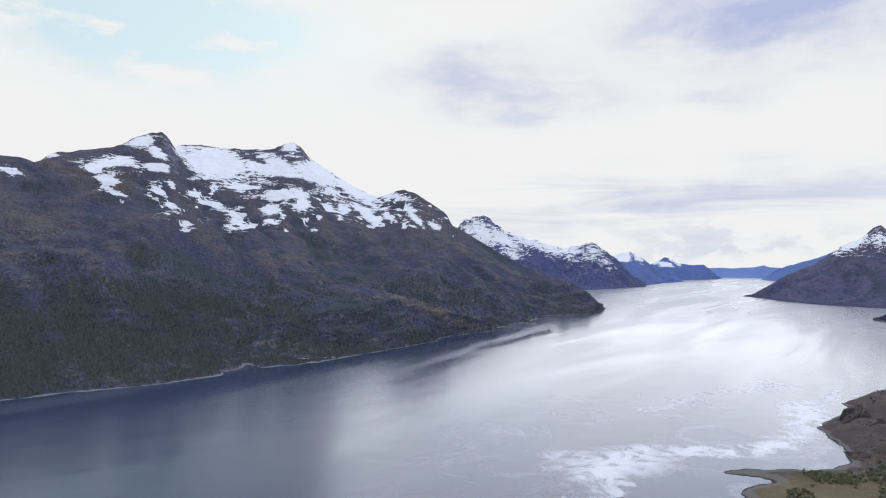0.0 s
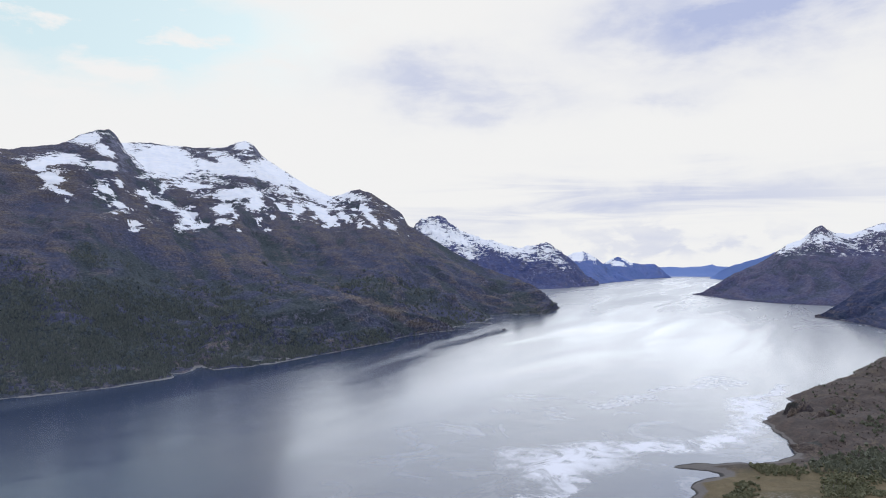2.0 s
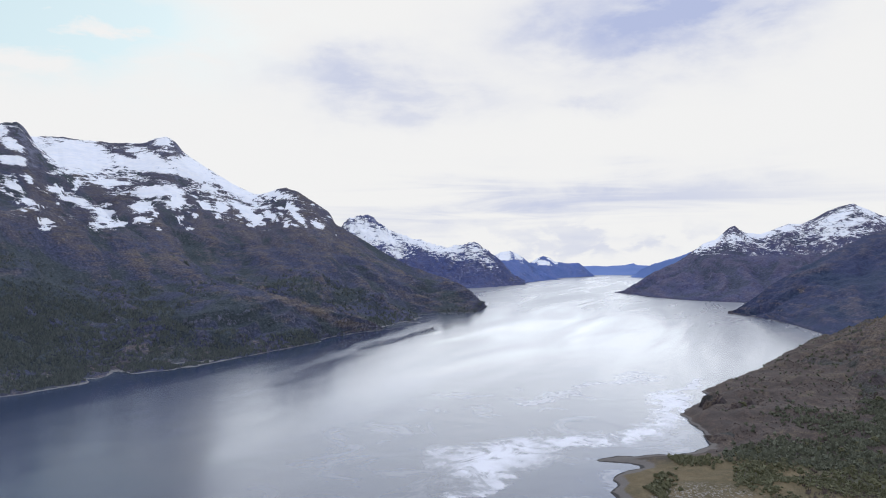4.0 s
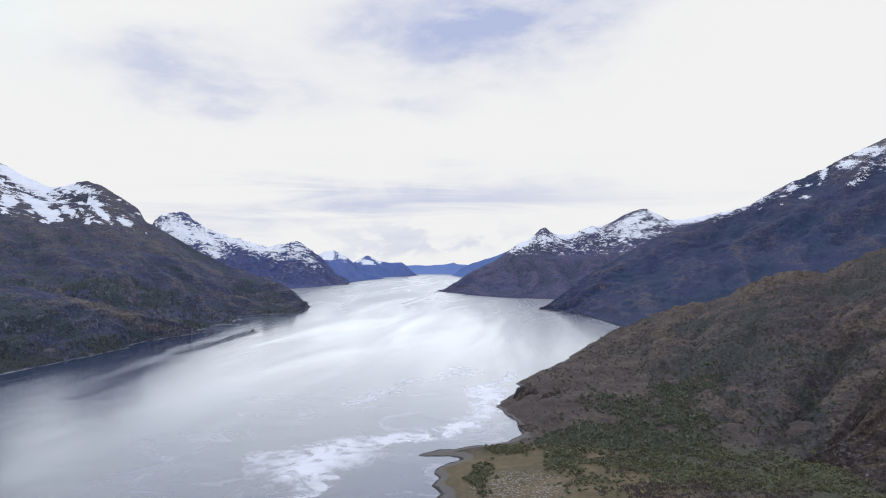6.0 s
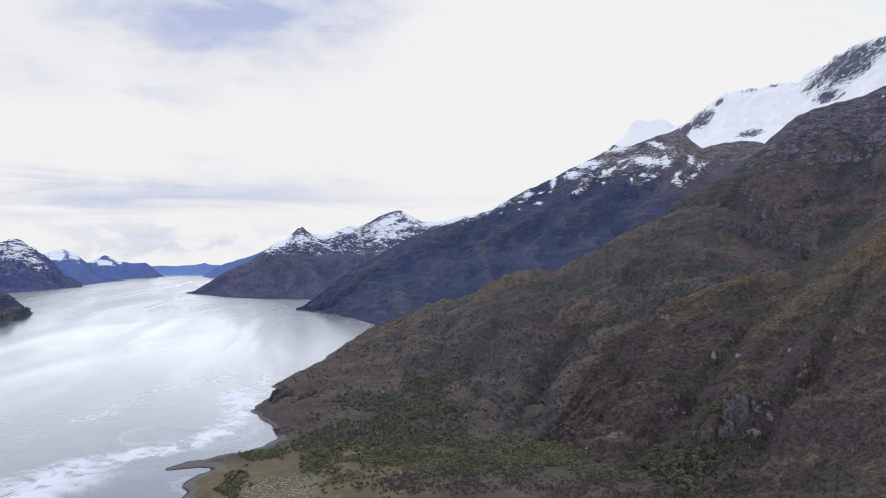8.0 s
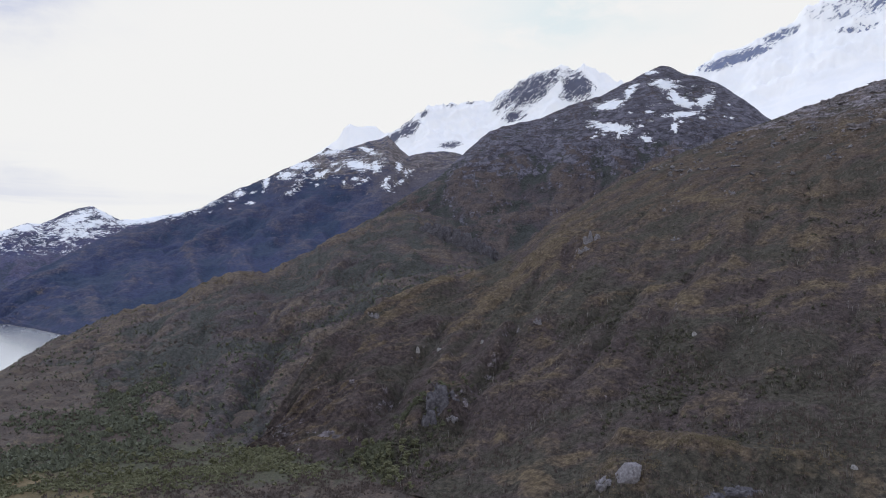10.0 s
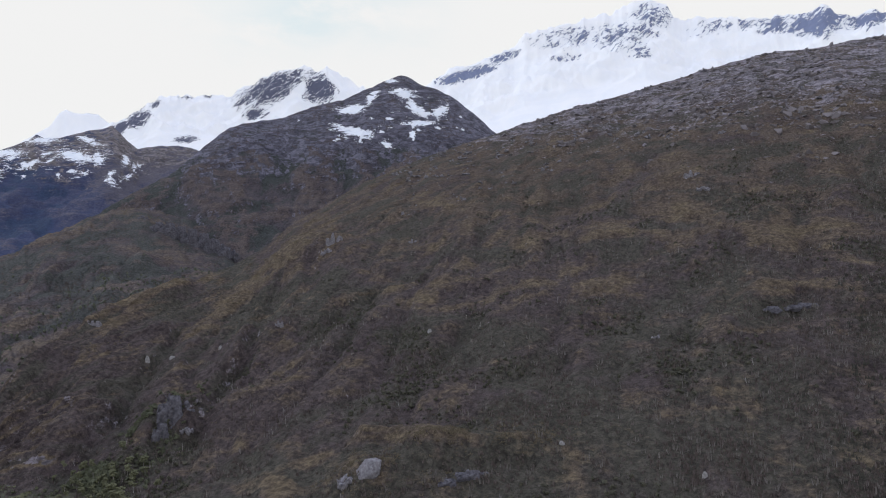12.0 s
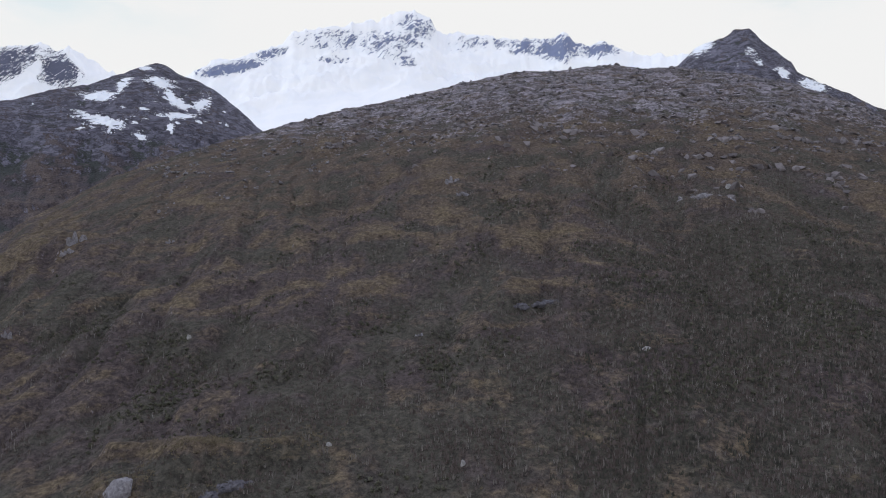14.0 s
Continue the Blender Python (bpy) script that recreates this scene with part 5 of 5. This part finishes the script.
p = pick(spur, 15500, lambda X, Y, Z, u: lower(X, Y, Z, u * 1.5) * (Z > 0.5), 0.35)
scatter("forest", p, 1.4 + 0.9 * rng.rand(len(p)), CROWN, FOREST, "dense dark forest on the foot of the west slope", "forest")
p = pick(ridge, 6000, lambda X, Y, Z, u: lower(X, Y, Z, u * 1.6) * (Z > 0.5), 0.4)
scatter("forest", p, 1.9 + 1.0 * rng.rand(len(p)), CROWN, FOREST, "dark forest along the headland shore", "forest")


p = pick(hill, 2200, lambda X, Y, Z, u: (bearing(X, Y) > -84) * (bearing(X, Y) < -58) * np.clip((u - 0.55) * 3, 0, 1) * np.clip(0.1 + fbm(X / 16, Y / 16, 4), 0, 1), -0.9)
scatter("tussocks", p, 0.4 + 0.7 * rng.rand(len(p)), GRASS, TUSSOCK, "golden tussock grass along the brow of the spur", "grass", (0.5, 0.9))
p = pick(knoll, 1800, lambda X, Y, Z, u: np.clip((u - 0.72) * 4, 0, 1) * (Z > 12) * np.clip(0.15 + fbm(X / 22, Y / 22, 4), 0, 1), -0.9)
scatter("tussocks", p, 0.6 + 0.9 * rng.rand(len(p)), GRASS, TUSSOCK, "golden tussock grass along the crest of the knoll", "grass", (0.5, 0.9))
LIME = simple("young_leaves", (0.078, 0.084, 0.056), (0.112, 0.120, 0.076), 0.5)
p = pick(hill, 750, lambda X, Y, Z, u: bump_at(bearing(X, Y) + 57.5 + 24 * u, 0, 1.7) * np.clip(1.2 - 3 * u, 0, 1) * np.clip(0.3 + fbm(X / 20, Y / 20, 3), 0, 1), 0.1)
scatter("thicket", p, 0.7 + 0.8 * rng.rand(len(p)), FINE, LIME, "fresh green bushes along the gully at the foot of the hill", "thicket")
p = pick(FLAT, 4200, lambda X, Y, Z, u: bump_at(np.hypot(X, Y), 340, 46) * (bearing(X, Y) < -36) * (bearing(X, Y) > -68) * np.clip(0.4 + fbm(X / 20, Y / 20, 3), 0, 1))
scatter("scrub", p, 0.5 + 0.7 * rng.rand(len(p)), BUSH, SHRUB, "brown heath at the foot of the hill", "scrub", (0.5, 0.9))


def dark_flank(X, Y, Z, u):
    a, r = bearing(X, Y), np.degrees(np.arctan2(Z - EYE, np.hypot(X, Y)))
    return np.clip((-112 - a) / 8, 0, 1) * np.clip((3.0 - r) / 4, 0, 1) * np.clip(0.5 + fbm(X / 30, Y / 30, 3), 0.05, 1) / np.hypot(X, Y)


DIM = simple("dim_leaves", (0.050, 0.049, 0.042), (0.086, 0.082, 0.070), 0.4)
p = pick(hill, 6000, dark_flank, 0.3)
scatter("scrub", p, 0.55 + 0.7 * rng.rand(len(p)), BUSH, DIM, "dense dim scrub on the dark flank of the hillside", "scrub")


# slabs of bare rock in broken bands along the upper hillside
def hull_kind(seed, points=13):
    """An angular slab, one metre in radius, as vertices and triangles."""
    r = random.Random(seed)
    bm = bmesh.new()
    pts = []
    for q in range(points):
        a, e = r.uniform(0, 6.283), r.uniform(-1, 1)
        k = math.sqrt(1 - abs(e) ** 4) * r.uniform(0.75, 1.05)
        pts.append(bm.verts.new((k * math.cos(a), 0.75 * k * math.sin(a), e)))
    out = bmesh.ops.convex_hull(bm, input=pts)
    bmesh.ops.delete(bm, geom=[v for v in out["geom_interior"] if isinstance(v, bmesh.types.BMVert)], context="VERTS")
    bmesh.ops.triangulate(bm, faces=bm.faces[:])
    bm.verts.index_update()
    v, f = np.array([v.co[:] for v in bm.verts]), np.array([[w_.index for w_ in q.verts] for q in bm.faces])
    bm.free()
    return v, f


def slab_belt(X, Y, Z, u):
    a, r = bearing(X, Y), np.degrees(np.arctan2(Z - EYE, np.hypot(X, Y)))
    edge = 12.0 - 0.16 * np.clip(-88 - a, 0, 40)
    high = np.clip((r - edge + 2.0 + 2.5 * fbm(X / 60, Y / 60, 3)) / 3.0, 0.0, 1)
    return (a < -84) * high * np.clip(fbm(X / 40 + 8, Z / 7, 4) + 0.05, 0.01, 1) ** 1.5


SLABS = [hull_kind(40 + k) for k in range(12)]
p = pick(hill, 2800, slab_belt, -0.6)
scatter("rock_slabs", p - (0, 0, 0.7), 1.4 + 5.6 * rng.rand(len(p)) ** 2.2, SLABS, LEDGE, "grey rock slabs in broken bands along the hilltop", "rocks", (0.4, 0.85))

# stones strewn over the upper hillside
p = pick(hill, 2600, lambda X, Y, Z, u: (bearing(X, Y) < -82) * np.clip(u - 0.55, 0.0003, 1) * np.clip(fbm(X / 50 + 8, Y / 22, 4) + 0.05, 0.02, 1), -0.9)
scatter("stones", p - (0, 0, 0.6), 0.7 + 2.4 * rng.rand(len(p)) ** 3, SMALL, STONE, "grey stones strewn over the upper hillside", "stones", (0.5, 0.9))


def rock_mesh(name, material, seed, slabs=1, upright=1.0):
    """A boulder, or an outcrop of several broken upright slabs, about one metre in radius."""
    r = random.Random(seed)
    bm = bmesh.new()
    for k in range(slabs):
        w_, h_ = (1.0, 1.0) if slabs == 1 else (r.uniform(0.2, 0.45), r.uniform(0.45, 1.0) * upright)
        cx, cy = (0, 0) if slabs == 1 else (r.uniform(-0.75, 0.75), r.uniform(-0.5, 0.5))
        h_ *= 1.0 - 0.5 * abs(cx)
        tx, ty = r.uniform(-0.25, 0.25), r.uniform(-0.2, 0.2)
        pts = []
        for q in range(26):
            a, e = r.uniform(0, 6.283), r.uniform(-1, 1)
            flat_ = math.sqrt(max(0.0, 1 - abs(e) ** 3))
            pts.append(bm.verts.new((cx + w_ * flat_ * math.cos(a) * r.uniform(0.8, 1.05) + tx * e, cy + w_ * flat_ * math.sin(a) * r.uniform(0.8, 1.05) + ty * e, h_ * e)))
        out = bmesh.ops.convex_hull(bm, input=pts)
        bmesh.ops.delete(bm, geom=[v for v in out["geom_interior"] if isinstance(v, bmesh.types.BMVert)], context="VERTS")
    bmesh.ops.bevel(bm, geom=bm.edges[:], offset=0.025, segments=1, affect="EDGES")
    me = bpy.data.meshes.new(name)
    bm.to_mesh(me)
    bm.free()
    me.materials.append(material)
    return me


def spot(grid, az, rise):
    """Where the line of sight with that bearing and rise meets a slope."""
    X, Y, Z = grid
    d = np.hypot(X, Y)
    a, r = bearing(X, Y), np.degrees(np.arctan2(Z - EYE, d))
    i = np.unravel_index(np.argmin(((a - az) * 1.5) ** 2 + (r - rise) ** 2), X.shape)
    return Vector((X[i], Y[i], Z[i]))


ROCKS = [rock_mesh("boulder", PALE, 3), rock_mesh("boulder", STONE, 8), rock_mesh("rock_outcrop", STONE, 5, 11), rock_mesh("rock_outcrop", STONE, 12, 14, 0.8),
         rock_mesh("boulder", PALE, 21), rock_mesh("cliff", CLIFF, 7, 18, 1.2), rock_mesh("rock_outcrop", STONE, 15)]


def put_rock(grid, az, rise, kind, size, label):
    p = spot(grid, az, rise)
    ob = new(ROCKS[kind].name.split(".")[0], ROCKS[kind])
    ob.matrix_basis = pose(p.x, p.y, p.z - (0.1 if kind == 5 and size[2] > 12 else 0.35) * size[2], 0, 0, rng.rand() * 40 - 20 + az) @ Matrix.Diagonal((*size, 1))
    return tagged(ob, label, "rock", "rocks on the hillside")


for grid, az, rise, kind, size, label in (
    (knoll, -54.4, -9.7, 0, (2.6, 2.4, 2.8), "pale boulder standing alone in the brown moor"),
    (hill, -65.4, -11.7, 5, (9, 6, 13), "grey upright rock outcrop beside a gully"),
    (hill, -64.6, -12.9, 5, (6, 4, 9), "grey upright rock outcrop beside a gully"),
    (hill, -66.2, -12.4, 3, (3.5, 3, 4), "low grey rock outcrop in the scrub"),
    (hill, -77.4, 1.4, 2, (8, 6, 16), "grey crag on the skyline of the spur"),
    (hill, -76.9, 0.6, 3, (7, 5, 9), "grey crag on the skyline of the spur"),
    (hill, -80.1, -16.2, 6, (5.5, 5, 6.5), "broad grey rock slab under a grassy hummock"),
    (hill, -78.5, -17.3, 3, (5, 4, 5), "broad pale rock slab under a grassy hummock"),
    (hill, -88.4, -16.9, 5, (7, 3.5, 3.2), "dark rock step under a grassy hummock"),
    (hill, -86.6, -17.2, 5, (5, 3, 2.6), "dark rock step under a grassy hummock"),
    (hill, -95.5, -14.2, 0, (1.3, 1.2, 1.9), "small white boulder in the scrub"),
    (hill, -85.0, -6.0, 4, (1.6, 1.4, 3.2), "narrow pale stone standing in the scrub"),
    (hill, -120.5, -7.1, 4, (2.6, 2.2, 2.4), "pale rock in the dark scrub"),
    (hill, -124.7, 4.6, 3, (22, 10, 13), "wide grey rock slab high on the hillside"),
    (hill, -120.0, 5.4, 3, (9, 6, 5), "grey rock slab high on the hillside"),
    (hill, -126.5, 5.2, 0, (3, 2.5, 3.5), "white boulder beside the rock slab"),
    (hill, -106.1, -16.0, 4, (1.2, 1.0, 3.2), "narrow grey stone among bushes"),
    (hill, -105.3, 6.3, 2, (7, 5, 9), "grey crag in the brown grass"),
    (hill, -106.2, 5.2, 3, (6, 5, 5), "grey crag in the brown grass"),
    (hill, -83.6, 1.3, 2, (4, 3, 7), "small grey crag on the grassy slope"),
    (hill, -65.3, -7.4, 4, (2.2, 1.8, 2.6), "pale leaning stone on a heathy rib"),
    # two added dark rocks stand in for the ledge's shadow
    (hill, -113.2, -3.6, 5, (12, 4, 3.5), "dark rock put in for the shadow under a grassy ledge"),
    (hill, -110.6, -3.9, 5, (9, 4, 3), "dark rock put in for the shadow under a grassy ledge"),
    (hill, -102.8, -6.2, 3, (4, 3, 2.6), "low dark rock step in the scrub"),
    (hill, -73.1, -5.1, 2, (3, 2.6, 7), "grey crag above the gully"),
    (hill, -68.7, -6.9, 4, (1.6, 1.5, 4), "narrow pale stone above the gully"),
    (hill, -63.5, -7.5, 4, (1.6, 1.4, 5), "narrow pale stone above the gully"),
    (hill, -59.9, -4.6, 2, (5, 4, 5), "rocky brow of the spur"),
    (knoll, -64.3, 2.1, 5, (14, 9, 17), "dark ribbed cliff on the valley side"),
    (knoll, -65.1, 1.7, 5, (16, 10, 24), "dark ribbed cliff on the valley side"),
    (knoll, -65.9, 1.3, 5, (17, 10, 28), "dark ribbed cliff on the valley side"),
    (knoll, -66.7, 1.0, 5, (17, 10, 30), "dark ribbed cliff on the valley side"),
    (knoll, -67.5, 0.8, 5, (17, 10, 28), "dark ribbed cliff on the valley side"),
    (knoll, -68.3, 0.5, 5, (16, 10, 24), "dark ribbed cliff on the valley side"),
    (knoll, -69.2, 0.2, 5, (14, 9, 16), "dark ribbed cliff on the valley side"),
    (knoll, -63.2, 3.0, 5, (9, 7, 9), "dark ribbed cliff on the valley side"),
):
    put_rock(grid, az, rise, kind, size, label)
for x, y, size in ((164, 1099, (4, 2.2, 2.6)), (157, 1094, (2.2, 1.5, 1.2))):
    ob = new("boulder", ROCKS[1])
    ob.matrix_basis = pose(x, y, -0.2, 0, 0, 30) @ Matrix.Diagonal((*size, 1))
    tagged(ob, "dark rock awash in the fjord off the headland", "rock")


# ---- trees ----


def tube(path, radii, sides=5):
    """A tapered round limb along a few points."""
    v, f = [], []
    for (x, y, z), r in zip(path, radii):
        for k in range(sides):
            a = 6.283 * k / sides
            v.append((x + r * math.cos(a), y + r * math.sin(a), z))
    for i in range(len(path) - 1):
        for k in range(sides):
            a, b = i * sides + k, i * sides + (k + 1) % sides
            f += [(a, b, b + sides), (a, b + sides, a + sides)]
    return np.array(v), np.array(f)


def join(parts):
    v, f, base = [], [], 0
    for a, b in parts:
        v.append(a)
        f.append(b + base)
        base += len(a)
    return np.concatenate(v), np.concatenate(f)


def part(name, mesh_parts, material, parent, label=""):
    v, f = join(mesh_parts)
    ob = new(name, tri_mesh(name, v, f, material))
    ob.parent = parent
    return tagged(ob, label)


def live_tree(tall, spread):
    root = thing("tree", "small wind-bent beech tree with a dense dark green crown", "tree", "trees by the shore")
    lean = rng.uniform(-0.4, 0.4)
    trunk = part("trunk", [tube([(0, 0, -0.4), (lean * 0.4, 0, tall * 0.4), (lean, 0.1, tall * 0.8)], (0.2, 0.14, 0.05), 6)], BARK, root, "pale grey trunk")
    for k in range(4):
        a = k * 1.7 + rng.rand()
        part("limb", [tube([(lean * 0.4, 0, tall * 0.38), (lean + spread * 0.35 * math.cos(a), spread * 0.35 * math.sin(a), tall * 0.6),
                           (lean + spread * 0.7 * math.cos(a), spread * 0.7 * math.sin(a), tall * 0.75)], (0.09, 0.06, 0.02), 4)], BARK, trunk)
    leaves = []
    for k in range(8):
        a, h = rng.rand() * 6.283, rng.uniform(0.45, 0.9)
        v, f = clump(7, 0.7, 0.42)
        r = spread * rng.uniform(0.38, 0.6)
        c = np.array((lean + spread * 0.55 * math.cos(a) * rng.rand(), spread * 0.55 * math.sin(a) * rng.rand(), tall * h - r * 0.6))
        leaves.append((v * r + c, f))
    part("crown", leaves, GREEN, root)
    return root


def dead_tree(tall):
    root = thing("dead_tree", "bleached bare dead tree standing in the scrub", "tree", "dead trees on the hillside")
    trunk = part("trunk", [tube([(0, 0, -0.4), (0.1, 0.05, tall * 0.5), (0.3, 0.0, tall)], (0.12, 0.08, 0.03), 5)], SNAG, root)
    for k in range(3):
        a, h = k * 2.2 + rng.rand(), tall * (0.45 + 0.17 * k)
        part("branch", [tube([(0.1, 0.04, h), (0.1 + 0.5 * math.cos(a), 0.5 * math.sin(a), h + 0.5), (0.1 + 0.9 * math.cos(a), 0.9 * math.sin(a), h + 1.1)],
                             (0.07, 0.05, 0.02), 4)], SNAG, trunk)
    return root


SNAG = simple("bleached_wood", (0.20, 0.19, 0.18), (0.38, 0.36, 0.34), 1.0, island=False)


def plant(models, places):
    """The first of each model stands at the first places, copies of them at the rest."""
    for i, p in enumerate(places):
        m = pose(*p, rng.uniform(-9, 9), rng.uniform(-9, 9), rng.rand() * 360)
        if i < len(models):
            models[i].matrix_basis = m
        else:
            copy_thing(models[i % len(models)], m)


trees = [live_tree(4.6, 2.0), live_tree(5.6, 2.4), live_tree(3.8, 1.9), live_tree(5.0, 1.7)]
plant(trees, np.concatenate([pick(knoll, 70, knoll_wood), pick(FLAT, 60, strip),
                             pick(hill, 60, lambda X, Y, Z, u: bump_at(bearing(X, Y), -61.0, 2.5) * bump_at(u, 0.06, 0.12))]).tolist())
snags = [dead_tree(2.4), dead_tree(4.2), dead_tree(1.8), dead_tree(3.2)]
plant(snags, pick(hill, 150, lambda X, Y, Z, u: bump_at(u, 0.28, 0.16) * np.clip(fbm(X / 30 + 3, Y / 30, 3) - 0.1, 0, 1)).tolist())
